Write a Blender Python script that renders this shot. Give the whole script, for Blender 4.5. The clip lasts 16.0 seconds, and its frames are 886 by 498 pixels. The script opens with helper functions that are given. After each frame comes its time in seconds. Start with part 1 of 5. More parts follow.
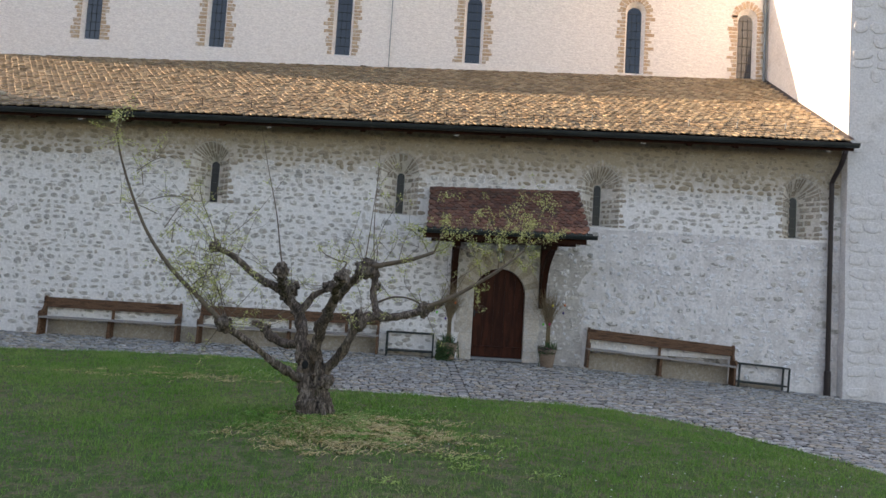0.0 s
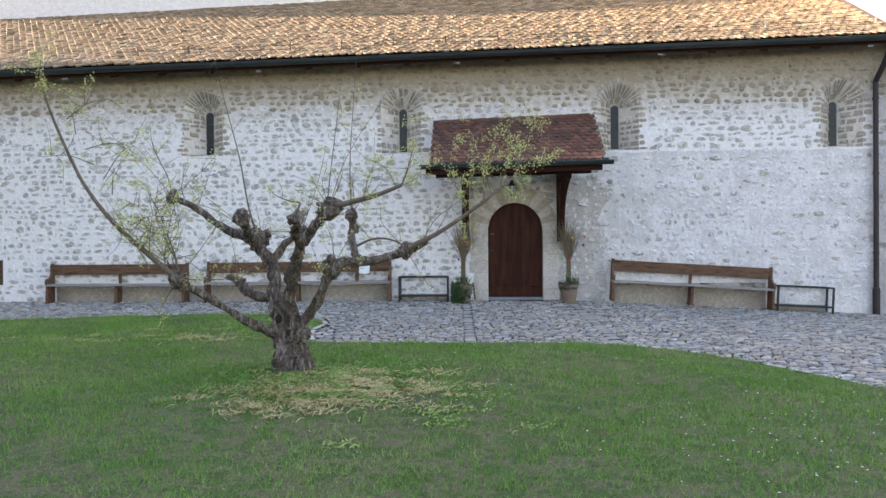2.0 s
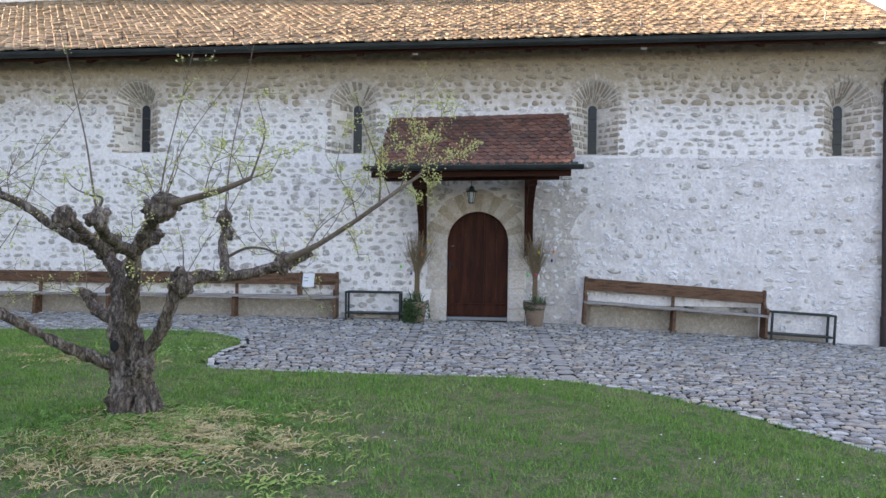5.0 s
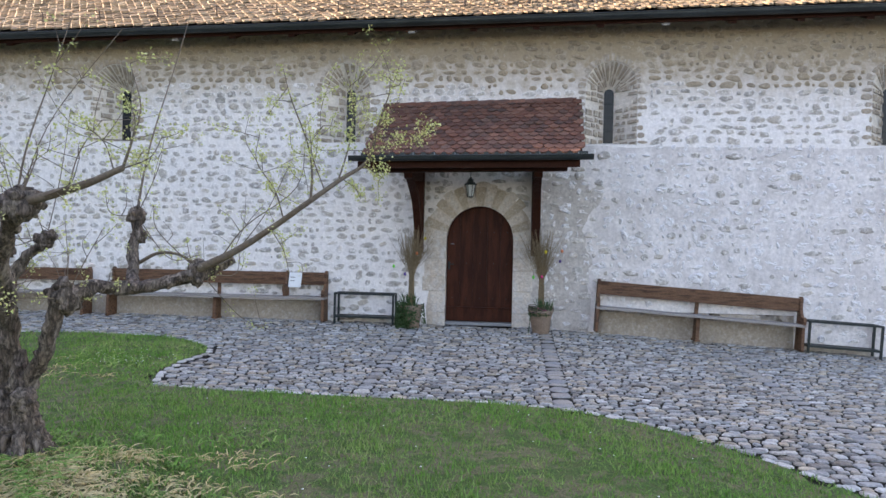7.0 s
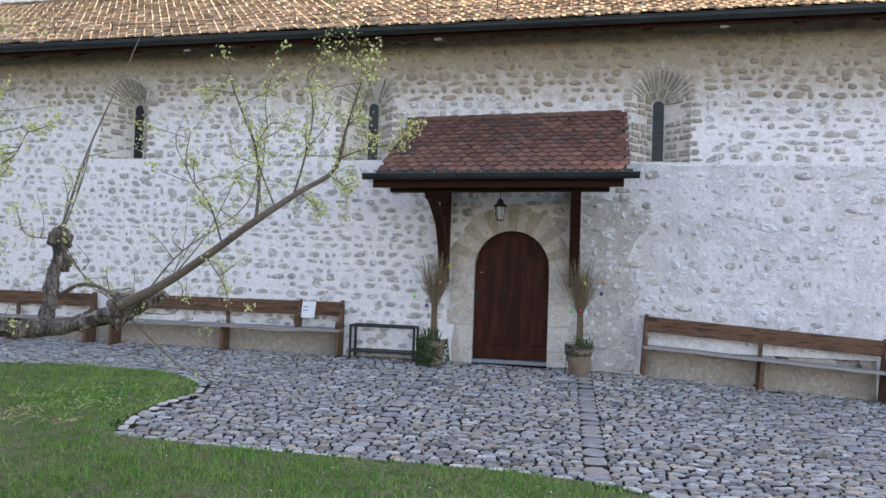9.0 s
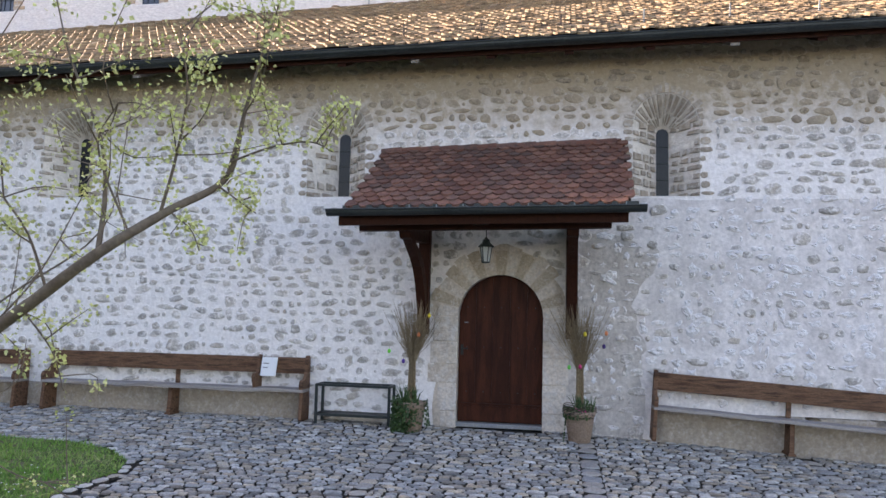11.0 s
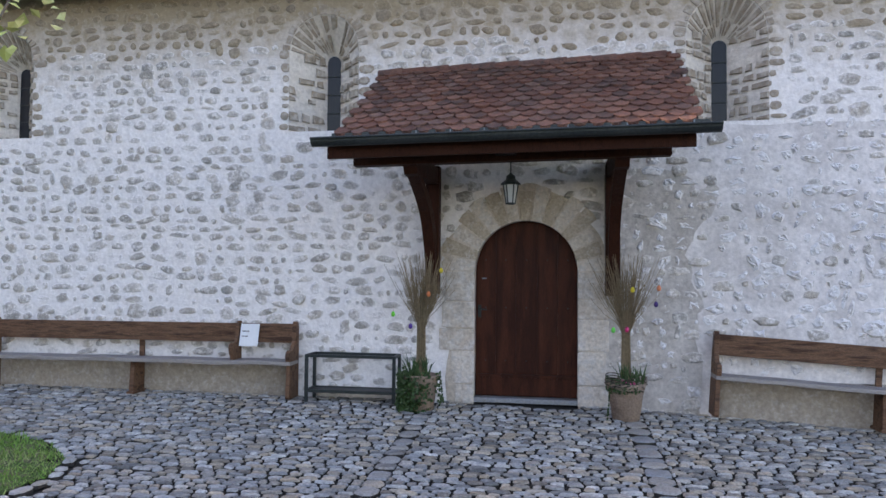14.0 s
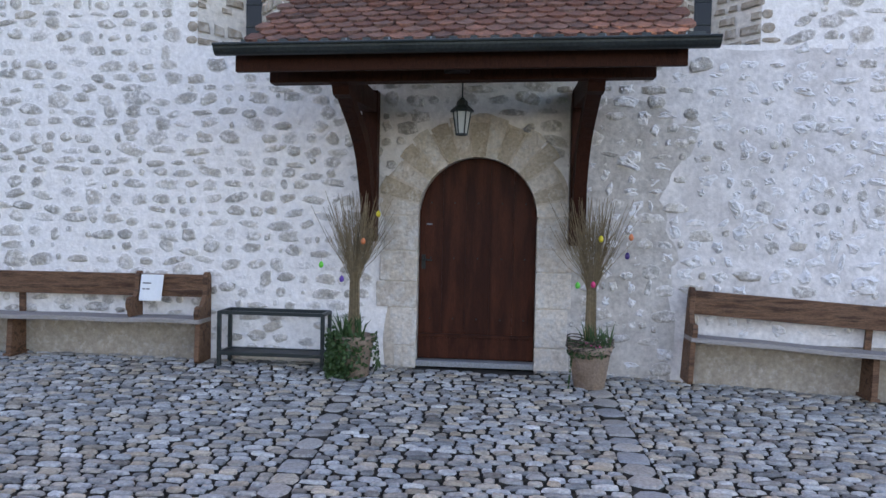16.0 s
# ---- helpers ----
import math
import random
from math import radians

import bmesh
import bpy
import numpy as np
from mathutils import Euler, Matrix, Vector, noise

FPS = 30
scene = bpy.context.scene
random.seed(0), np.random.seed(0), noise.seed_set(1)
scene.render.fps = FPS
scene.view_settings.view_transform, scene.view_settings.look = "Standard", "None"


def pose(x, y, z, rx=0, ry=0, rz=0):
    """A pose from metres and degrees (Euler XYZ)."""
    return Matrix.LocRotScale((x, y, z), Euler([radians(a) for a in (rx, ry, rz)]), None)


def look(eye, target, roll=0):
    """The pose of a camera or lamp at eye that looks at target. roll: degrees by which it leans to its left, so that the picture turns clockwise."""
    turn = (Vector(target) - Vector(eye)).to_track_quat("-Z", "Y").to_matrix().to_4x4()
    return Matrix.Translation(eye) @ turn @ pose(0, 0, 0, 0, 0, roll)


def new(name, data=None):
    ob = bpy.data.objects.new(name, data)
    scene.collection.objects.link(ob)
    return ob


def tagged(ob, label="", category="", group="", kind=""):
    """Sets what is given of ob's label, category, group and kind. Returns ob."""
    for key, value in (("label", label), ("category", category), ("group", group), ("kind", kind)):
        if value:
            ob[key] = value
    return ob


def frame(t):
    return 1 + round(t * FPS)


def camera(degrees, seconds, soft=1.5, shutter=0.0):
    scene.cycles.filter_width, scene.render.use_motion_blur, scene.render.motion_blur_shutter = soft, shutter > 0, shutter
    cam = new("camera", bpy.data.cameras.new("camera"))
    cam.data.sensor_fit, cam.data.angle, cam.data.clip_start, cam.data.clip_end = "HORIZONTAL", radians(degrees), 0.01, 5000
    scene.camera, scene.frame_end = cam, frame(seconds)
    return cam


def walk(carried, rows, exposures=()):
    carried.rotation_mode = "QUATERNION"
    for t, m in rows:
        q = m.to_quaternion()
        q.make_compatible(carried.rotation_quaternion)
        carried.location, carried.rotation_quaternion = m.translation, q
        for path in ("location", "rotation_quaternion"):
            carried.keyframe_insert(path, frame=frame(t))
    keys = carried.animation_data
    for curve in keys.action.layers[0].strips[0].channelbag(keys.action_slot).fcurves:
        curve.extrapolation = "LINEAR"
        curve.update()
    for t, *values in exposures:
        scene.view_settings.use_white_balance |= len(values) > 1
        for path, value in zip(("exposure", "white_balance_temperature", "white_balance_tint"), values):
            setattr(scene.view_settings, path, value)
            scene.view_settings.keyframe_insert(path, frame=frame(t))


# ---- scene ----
cam = camera(62.9, 16.0)
PATH = [
    (0, (-1.531, -16.946, 1.28), (-1.513, -14.846, 1.426), 3.5),
    (0.5, (-1.432, -16.655, 1.245), (-1.505, -14.551, 1.254), 1.7),
    (1, (-1.277, -16.423, 1.231), (-1.361, -14.32, 1.248), -0.1),
    (1.5, (-1.018, -16.234, 1.233), (-1.106, -14.132, 1.319), -0.4),
    (2, (-0.821, -16.032, 1.227), (-0.923, -13.928, 1.207), -0.5),
    (2.5, (-0.701, -15.759, 1.226), (-0.688, -13.655, 1.167), -0.1),
    (3, (-0.504, -15.522, 1.219), (-0.463, -13.418, 1.186), -0.4),
    (3.5, (-0.241, -15.323, 1.237), (-0.245, -13.218, 1.211), -0.1),
    (4, (-0.072, -15.003, 1.218), (-0.106, -12.899, 1.169), 0.3),
    (4.5, (0.04, -14.64, 1.227), (0.023, -12.536, 1.169), 0.6),
    (5, (0.233, -14.293, 1.246), (0.098, -12.192, 1.259), 0.8),
    (7.5, (0.823, -12.634, 1.402), (0.591, -10.541, 1.374), 1.2),
    (8, (0.86, -12.298, 1.42), (0.605, -10.208, 1.381), 1.0),
    (8.5, (0.948, -11.994, 1.474), (0.567, -9.923, 1.489), 1.5),
    (9, (0.988, -11.653, 1.453), (0.612, -9.582, 1.507), 1.9),
    (9.5, (0.991, -11.285, 1.477), (0.671, -9.206, 1.557), 2.1),
    (12, (0.714, -9.717, 1.491), (0.342, -7.658, 1.722), 1.1),
    (12.5, (0.565, -9.494, 1.452), (0.221, -7.427, 1.666), 1.1),
    (13, (0.462, -9.196, 1.459), (0.151, -7.12, 1.617), 0.2),
    (13.5, (0.446, -8.856, 1.423), (0.137, -6.777, 1.549), -0.1),
    (14, (0.415, -8.538, 1.422), (0.075, -6.462, 1.5), 0.5),
    (14.5, (0.313, -8.206, 1.405), (0.002, -6.124, 1.432), 0.3),
    (15, (0.299, -7.914, 1.376), (0.059, -5.822, 1.361), -0.0),
    (15.5, (0.361, -7.612, 1.412), (0.143, -5.518, 1.371), 0.2),
    (16, (0.316, -7.333, 1.38), (0.128, -5.237, 1.313), 1.2),
]
walk(cam, [(t, look(eye, target, roll)) for t, eye, target, roll in PATH], exposures=[(0.0, 1.45, 7600, 22), (0.5, 1.83, 7400, 23), (1.5, 2.12, 7200, 23), (5.0, 2.11, 7100, 25), (9.0, 2.09, 7100, 27), (12.0, 1.93, 7050, 28), (14.5, 1.96, 6950, 28), (16.0, 2.12, 6850, 27)])
SUN_E, SUN_A = radians(16.5), radians(8.2)
world = bpy.data.worlds.new("sky")
scene.world = world
world.use_nodes = True
wn = world.node_tree.nodes
sky = wn.new("ShaderNodeTexSky")
sky.sky_type, sky.sun_disc = "NISHITA", False
sky.sun_elevation, sky.sun_rotation = SUN_E, radians(270) + SUN_A
world.node_tree.links.new(sky.outputs[0], wn["Background"].inputs[0])
wn["Background"].inputs[1].default_value = 0.15
sun = new("sun", bpy.data.lights.new("sun", "SUN"))
sun.data.energy, sun.data.angle, sun.data.color = 5.0, radians(0.5), (1.0, 0.84, 0.62)
sun.matrix_world = look((-30, 6, 20), (-30 + math.cos(SUN_E) * math.cos(SUN_A), 6 - math.cos(SUN_E) * math.sin(SUN_A), 20 - math.sin(SUN_E)))

# ---- materials ----


def material(name, colours, scale=3.0, rough=0.85, bump=0.3, fine=40.0, metal=0.0, vary=0.0, detail=0.35, lime=None, high=None, stretch=(1, 1, 1), spec=0.4, wash=0.5, bury=None):
    """Colour from a ramp over coarse noise (or over a random number for each piece, as far as vary says), fine grain and relief; lime: a whitewash smeared over it; bury: (depth, softness) of the mortar that laps over stones set in the wall; high: another colour above a height."""
    m = bpy.data.materials.new(name)
    m.use_nodes = True
    nt = m.node_tree
    n, l = nt.nodes, nt.links
    bsdf = n["Principled BSDF"]
    geo = n.new("ShaderNodeNewGeometry")
    mp = n.new("ShaderNodeMapping")
    mp.inputs["Scale"].default_value = stretch
    l.new(geo.outputs["Position"], mp.inputs["Vector"])

    def noise_tex(s, d, rough_=0.6):
        t = n.new("ShaderNodeTexNoise")
        t.inputs["Scale"].default_value, t.inputs["Detail"].default_value, t.inputs["Roughness"].default_value = s, d, rough_
        l.new(mp.outputs[0], t.inputs["Vector"])
        return t

    def maths(op, a, b):
        t = n.new("ShaderNodeMath")
        t.operation = op
        for k, v in enumerate((a, b)):
            if isinstance(v, (int, float)):
                t.inputs[k].default_value = v
            else:
                l.new(v, t.inputs[k])
        return t.outputs[0]

    def mix(fac, a, b, blend="MIX"):
        t = n.new("ShaderNodeMix")
        t.data_type, t.blend_type = "RGBA", blend
        for k, v in ((0, fac), (6, a), (7, b)):
            if isinstance(v, (int, float)):
                t.inputs[k].default_value = v
            elif isinstance(v, tuple):
                t.inputs[k].default_value = (*v, 1)
            else:
                l.new(v, t.inputs[k])
        return t.outputs[2]

    coarse, grain = noise_tex(scale, 5), noise_tex(fine, 4)
    fac = maths("ADD", maths("MULTIPLY", maths("SUBTRACT", coarse.outputs["Fac"], 0.5), 1.8), 0.5)
    if vary:
        info = n.new("ShaderNodeObjectInfo")
        rnd = maths("FRACT", maths("ADD", info.outputs["Random"], geo.outputs["Random Per Island"]), 0)
        fac = maths("ADD", maths("MULTIPLY", rnd, vary), maths("MULTIPLY", fac, 1 - vary))
    ramp = n.new("ShaderNodeValToRGB")
    ramp.color_ramp.elements[0].color, ramp.color_ramp.elements[1].color = (*colours[0], 1), (*colours[-1], 1)
    for i, c in enumerate(colours[1:-1], 1):
        ramp.color_ramp.elements.new(i / (len(colours) - 1)).color = (*c, 1)
    l.new(fac, ramp.inputs[0])
    col = ramp.outputs[0]
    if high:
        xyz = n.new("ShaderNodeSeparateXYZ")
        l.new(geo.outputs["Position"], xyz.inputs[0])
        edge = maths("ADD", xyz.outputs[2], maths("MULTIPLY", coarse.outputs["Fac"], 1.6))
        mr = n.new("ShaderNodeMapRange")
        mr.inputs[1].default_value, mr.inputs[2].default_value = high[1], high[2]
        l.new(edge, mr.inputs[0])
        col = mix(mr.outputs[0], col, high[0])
    if lime:
        smear = noise_tex(10.0, 8, 0.75)
        mr = n.new("ShaderNodeMapRange")
        mr.inputs[1].default_value, mr.inputs[2].default_value = wash + 0.065, wash - 0.065
        l.new(smear.outputs["Fac"], mr.inputs[0])
        cover = mr.outputs[0]
        if bury:
            sep = n.new("ShaderNodeSeparateXYZ")
            l.new(geo.outputs["Position"], sep.inputs[0])
            lap = n.new("ShaderNodeMapRange")
            lap.inputs[1].default_value, lap.inputs[2].default_value = -bury[0] - bury[1], -bury[0] + bury[1]
            l.new(maths("ADD", sep.outputs[1], maths("MULTIPLY", maths("SUBTRACT", smear.outputs["Fac"], 0.5), 0.022)), lap.inputs[0])
            cover = maths("MAXIMUM", cover, lap.outputs[0])
        col = mix(cover, col, lime)
    g = n.new("ShaderNodeMapRange")
    g.inputs[1].default_value, g.inputs[2].default_value, g.inputs[3].default_value, g.inputs[4].default_value = 0.25, 0.75, 1 - detail, 1 + detail * 0.6
    l.new(grain.outputs["Fac"], g.inputs[0])
    col = mix(1.0, col, g.outputs[0], "MULTIPLY")
    l.new(col, bsdf.inputs["Base Color"])
    bsdf.inputs["Roughness"].default_value, bsdf.inputs["Metallic"].default_value = rough, metal
    bsdf.inputs["Specular IOR Level"].default_value = spec
    if bump:
        b1, b2 = n.new("ShaderNodeBump"), n.new("ShaderNodeBump")
        b1.inputs["Strength"].default_value, b1.inputs["Distance"].default_value = bump, 0.03
        b2.inputs["Strength"].default_value, b2.inputs["Distance"].default_value = bump, 0.006
        l.new(coarse.outputs["Fac"], b1.inputs["Height"])
        l.new(grain.outputs["Fac"], b2.inputs["Height"])
        l.new(b1.outputs[0], b2.inputs["Normal"])
        l.new(b2.outputs[0], bsdf.inputs["Normal"])
    return m


# tan mortar high on the wall, with the eaves' shade put into its colour
EAVE_SHADE_TAN = (0.43, 0.35, 0.25)
M_PLASTER = material("limewash", [(0.76, 0.72, 0.69), (0.88, 0.845, 0.815), (0.83, 0.795, 0.77)], 6.0, 0.95, 1.0, 18, high=(EAVE_SHADE_TAN, 4.55, 5.55), detail=0.17, spec=0.2)
M_STONE = material("rubble_stone", [(0.31, 0.285, 0.25), (0.56, 0.505, 0.435), (0.42, 0.395, 0.36), (0.62, 0.57, 0.505), (0.36, 0.34, 0.31), (0.56, 0.51, 0.45)], 16.0, 0.9, 1.0, 35, vary=0.8, lime=(0.85, 0.815, 0.785), wash=0.45, bury=(0.0085, 0.005), detail=0.3)
M_STONE_HIGH = material("bare_rubble_stone", [(0.23, 0.185, 0.13), (0.40, 0.325, 0.23), (0.31, 0.255, 0.195), (0.46, 0.385, 0.28)], 9.0, 0.9, 0.8, 35, vary=0.7, lime=(0.50, 0.42, 0.32), wash=0.42, bury=(0.006, 0.003), detail=0.3)
M_WASHED = material("washed_stone", [(0.453, 0.420, 0.393), (0.680, 0.645, 0.621), (0.803, 0.765, 0.737), (0.536, 0.500, 0.466), (0.721, 0.670, 0.626)], 9.0, 0.95, 1.0, 28, vary=0.55, lime=(0.78, 0.77, 0.77), wash=0.54, detail=0.25, spec=0.2)
M_WASH = material("thick_limewash", [(0.474, 0.445, 0.427), (0.824, 0.785, 0.761), (0.639, 0.600, 0.577), (0.845, 0.805, 0.781)], 1.7, 0.95, 1.0, 16, detail=0.25, spec=0.2)
# ochre mortar, darkened a little for the shade below the door canopy
M_OCHRE = material("shaded_ochre_mortar", [(0.414, 0.343, 0.259), (0.627, 0.545, 0.448), (0.526, 0.452, 0.362)], 7.0, 0.95, 1.0, 24, detail=0.25)
M_DRESSED = material("dressed_limestone", [(0.432, 0.360, 0.281), (0.691, 0.620, 0.535), (0.540, 0.466, 0.382), (0.648, 0.583, 0.503)], 9.0, 0.9, 1.0, 30, vary=0.45, detail=0.28, lime=(0.66, 0.62, 0.57), wash=0.47)
M_VOUSSOIR = material("niche_stone", [(0.26, 0.21, 0.16), (0.44, 0.365, 0.285), (0.34, 0.285, 0.225), (0.49, 0.415, 0.33)], 9.0, 0.9, 0.9, 40, vary=0.7, detail=0.35, lime=(0.62, 0.56, 0.485), wash=0.46)
M_SPLAY = material("warm_lime_mortar", [(0.60, 0.54, 0.465), (0.78, 0.725, 0.655), (0.70, 0.64, 0.565)], 6.0, 0.95, 1.0, 22, detail=0.2)
M_ARCH = material("arch_stone", [(0.33, 0.265, 0.19), (0.50, 0.42, 0.32), (0.41, 0.34, 0.26)], 8.0, 0.9, 0.9, 34, vary=0.6, detail=0.3, lime=(0.60, 0.54, 0.46), wash=0.43)
# worn grey render; its colour also carries part of the canopy's shade
M_WORN = material("shaded_worn_render", [(0.370, 0.336, 0.302), (0.594, 0.556, 0.513), (0.470, 0.429, 0.389), (0.672, 0.638, 0.599)], 3.0, 0.95, 1.0, 18, detail=0.3, spec=0.2)
M_BRICK = material("window_brick", [(0.42, 0.26, 0.15), (0.55, 0.40, 0.26), (0.50, 0.34, 0.22)], 5.0, 0.9, 0.5, 40, vary=0.7, lime=(0.66, 0.60, 0.54), wash=0.45)
M_UPPER = material("upper_plaster", [(0.74, 0.67, 0.62), (0.90, 0.84, 0.79), (0.82, 0.755, 0.71), (0.92, 0.87, 0.83)], 5.0, 0.95, 1.0, 14, detail=0.22, stretch=(1, 1, 2.5), spec=0.2)
M_TOWER = material("tower_plaster", [(0.62, 0.58, 0.55), (0.76, 0.73, 0.71), (0.70, 0.67, 0.66)], 2.2, 0.95, 1.0, 20, detail=0.2, spec=0.2)
M_TILE = material("old_roof_tile", [(0.11, 0.08, 0.055), (0.30, 0.22, 0.13), (0.20, 0.15, 0.095), (0.42, 0.33, 0.21), (0.16, 0.12, 0.075), (0.36, 0.25, 0.145), (0.52, 0.43, 0.29)], 5.0, 0.6, 0.7, 60, vary=0.7, detail=0.55)
M_TILE_RED = material("red_clay_tile", [(0.049, 0.032, 0.026), (0.123, 0.055, 0.040), (0.185, 0.077, 0.049), (0.080, 0.051, 0.043), (0.246, 0.114, 0.076), (0.136, 0.074, 0.057), (0.320, 0.197, 0.149)], 12.0, 0.7, 0.8, 60, vary=0.75, detail=0.6)
M_COBBLE = material("cobble_stone", [(0.084, 0.084, 0.084), (0.426, 0.353, 0.263), (0.213, 0.218, 0.218), (0.538, 0.459, 0.353), (0.325, 0.336, 0.342), (0.157, 0.134, 0.112), (0.482, 0.487, 0.482), (0.112, 0.112, 0.109), (0.392, 0.403, 0.403), (0.302, 0.258, 0.207), (0.582, 0.577, 0.549), (0.235, 0.241, 0.241), (0.851, 0.840, 0.818)], 6.0, 0.45, 0.9, 40, vary=0.93, detail=0.5, spec=0.4)
M_SLAB = material("slab_stone", [(0.17, 0.185, 0.195), (0.38, 0.35, 0.31), (0.27, 0.285, 0.30), (0.34, 0.305, 0.26), (0.46, 0.46, 0.45)], 5.0, 0.5, 0.7, 45, vary=0.75, detail=0.4)
M_KERB = material("pale_kerb_stone", [(0.24, 0.235, 0.225), (0.44, 0.42, 0.40), (0.62, 0.605, 0.58), (0.33, 0.30, 0.265)], 7.0, 0.6, 0.6, 40, vary=0.8, detail=0.35)
M_JOINT = material("joint_earth", [(0.022, 0.020, 0.018), (0.05, 0.043, 0.036), (0.035, 0.038, 0.022)], 4.0, 0.95, 0.6, 60)
M_EARTH = material("lawn_earth", [(0.035, 0.08, 0.014), (0.09, 0.12, 0.034), (0.06, 0.12, 0.022), (0.17, 0.145, 0.08), (0.07, 0.11, 0.03), (0.12, 0.11, 0.055)], 4.5, 0.95, 1.0, 60, detail=0.7)
M_GRASS = material("grass", [(0.04, 0.145, 0.016), (0.095, 0.27, 0.028), (0.165, 0.32, 0.055), (0.25, 0.36, 0.10), (0.48, 0.42, 0.22)], 0.8, 0.7, 0, 30, vary=0.42, detail=0.4)
M_WOOD_DARK = material("dark_brown_stain", [(0.020, 0.0068, 0.0045), (0.048, 0.016, 0.009), (0.030, 0.010, 0.006)], 5.0, 0.65, 0.4, 40, stretch=(3, 3, 1), spec=0.12)
M_DOOR = material("red_brown_door_wood", [(0.016, 0.0045, 0.003), (0.078, 0.023, 0.012), (0.034, 0.010, 0.006), (0.060, 0.017, 0.009)], 1.6, 0.5, 0.2, 30, stretch=(5, 5, 0.8), vary=0.12, spec=0.12)
M_WOOD = material("bench_wood", [(0.022, 0.010, 0.007), (0.10, 0.048, 0.027), (0.20, 0.108, 0.062), (0.06, 0.029, 0.017), (0.13, 0.066, 0.038)], 2.0, 0.6, 0.6, 30, stretch=(1.0, 7, 8), spec=0.25, detail=0.55)
M_WOOD_GREY = material("weathered_seat_wood", [(0.20, 0.17, 0.155), (0.34, 0.31, 0.29), (0.27, 0.235, 0.21)], 3.0, 0.7, 0.4, 40, stretch=(0.8, 9, 6))
M_METAL = material("black_green_metal", [(0.020, 0.026, 0.026), (0.035, 0.045, 0.045)], 6.0, 0.5, 0.1, 60, metal=0.3)
M_GUTTER = material("dark_painted_gutter", [(0.030, 0.037, 0.038), (0.065, 0.075, 0.076)], 2.0, 0.4, 0.1, 40, metal=0.5)
M_PIPE = material("brown_downpipe", [(0.030, 0.022, 0.022), (0.05, 0.038, 0.036)], 2.0, 0.5, 0.1, 40, metal=0.3)
M_ZINC = material("zinc_flashing", [(0.16, 0.19, 0.21), (0.26, 0.29, 0.31)], 3.0, 0.45, 0.1, 40, metal=0.7)
M_POT = material("terracotta", [(0.20, 0.14, 0.105), (0.30, 0.22, 0.165), (0.25, 0.185, 0.15)], 9.0, 0.9, 0.4, 50)
M_TWIG = material("dry_twigs", [(0.20, 0.15, 0.085), (0.34, 0.26, 0.16)], 8.0, 0.85, 0, 30, vary=0.6)
M_BARK = material("bark", [(0.018, 0.012, 0.009), (0.20, 0.152, 0.122), (0.05, 0.037, 0.028), (0.31, 0.25, 0.21), (0.09, 0.07, 0.052)], 17.0, 0.95, 1.0, 60, detail=0.8, stretch=(1, 1, 0.3), lime=(0.28, 0.23, 0.185), wash=0.42)
M_YOUNG = material("young_bark", [(0.12, 0.085, 0.06), (0.20, 0.16, 0.12)], 8.0, 0.85, 0.4, 40)
M_LEAF = material("young_leaf", [(0.414, 0.426, 0.121), (0.644, 0.627, 0.284), (0.483, 0.526, 0.162), (0.713, 0.661, 0.378)], 6.0, 0.6, 0, 30, vary=0.6, detail=0.25)
M_IVY = material("ivy_leaf", [(0.018, 0.045, 0.014), (0.05, 0.10, 0.03), (0.03, 0.07, 0.02)], 8.0, 0.5, 0, 30, vary=0.6)
M_STRAW = material("withered_leaf", [(0.36, 0.28, 0.12), (0.64, 0.53, 0.28), (0.50, 0.39, 0.18), (0.34, 0.30, 0.12)], 6.0, 0.85, 0, 30, vary=0.6)
M_BROAD = material("broad_green_leaf", [(0.20, 0.32, 0.06), (0.36, 0.48, 0.12)], 6.0, 0.6, 0, 30, vary=0.6)
M_PAPER = material("white_paper", [(0.75, 0.78, 0.80), (0.82, 0.84, 0.85)], 3.0, 0.8, 0, 30, detail=0.04)
M_INK = material("grey_ink", [(0.10, 0.10, 0.11), (0.14, 0.14, 0.15)], 3.0, 0.8, 0, 30)
M_DARK = material("knot_hole_shade", [(0.012, 0.012, 0.013), (0.02, 0.02, 0.02)], 3.0, 0.9, 0, 30)
M_PETAL = material("white_petal", [(0.75, 0.75, 0.72), (0.8, 0.8, 0.78)], 3.0, 0.7, 0, 30, detail=0.05)


def egg_paint(name, c):
    return material(name, [c, tuple(v * 0.85 for v in c)], 9.0, 0.35, 0, 30, detail=0.08)


def pane_material(name, colour, rough, spec=0.3):
    m = bpy.data.materials.new(name)
    m.use_nodes = True
    b = m.node_tree.nodes["Principled BSDF"]
    b.inputs["Base Color"].default_value, b.inputs["Roughness"].default_value = (*colour, 1), rough
    b.inputs["Specular IOR Level"].default_value = spec
    t = m.node_tree.nodes.new("ShaderNodeTexNoise")
    t.inputs["Scale"].default_value = 6.0
    u = m.node_tree.nodes.new("ShaderNodeBump")
    u.inputs["Strength"].default_value, u.inputs["Distance"].default_value = 0.12, 0.02
    m.node_tree.links.new(t.outputs[0], u.inputs["Height"])
    m.node_tree.links.new(u.outputs[0], b.inputs["Normal"])
    return m


M_PANE = pane_material("leaded_pane", (0.010, 0.012, 0.016), 0.2)
M_PANE_SKY = pane_material("sky_reflecting_pane", (0.018, 0.026, 0.04), 0.1, 0.75)
M_LAMP_GLASS = pane_material("frosted_lamp_glass", (0.42, 0.44, 0.42), 0.35)

# ---- helpers for meshes ----
rng = np.random.default_rng(7)


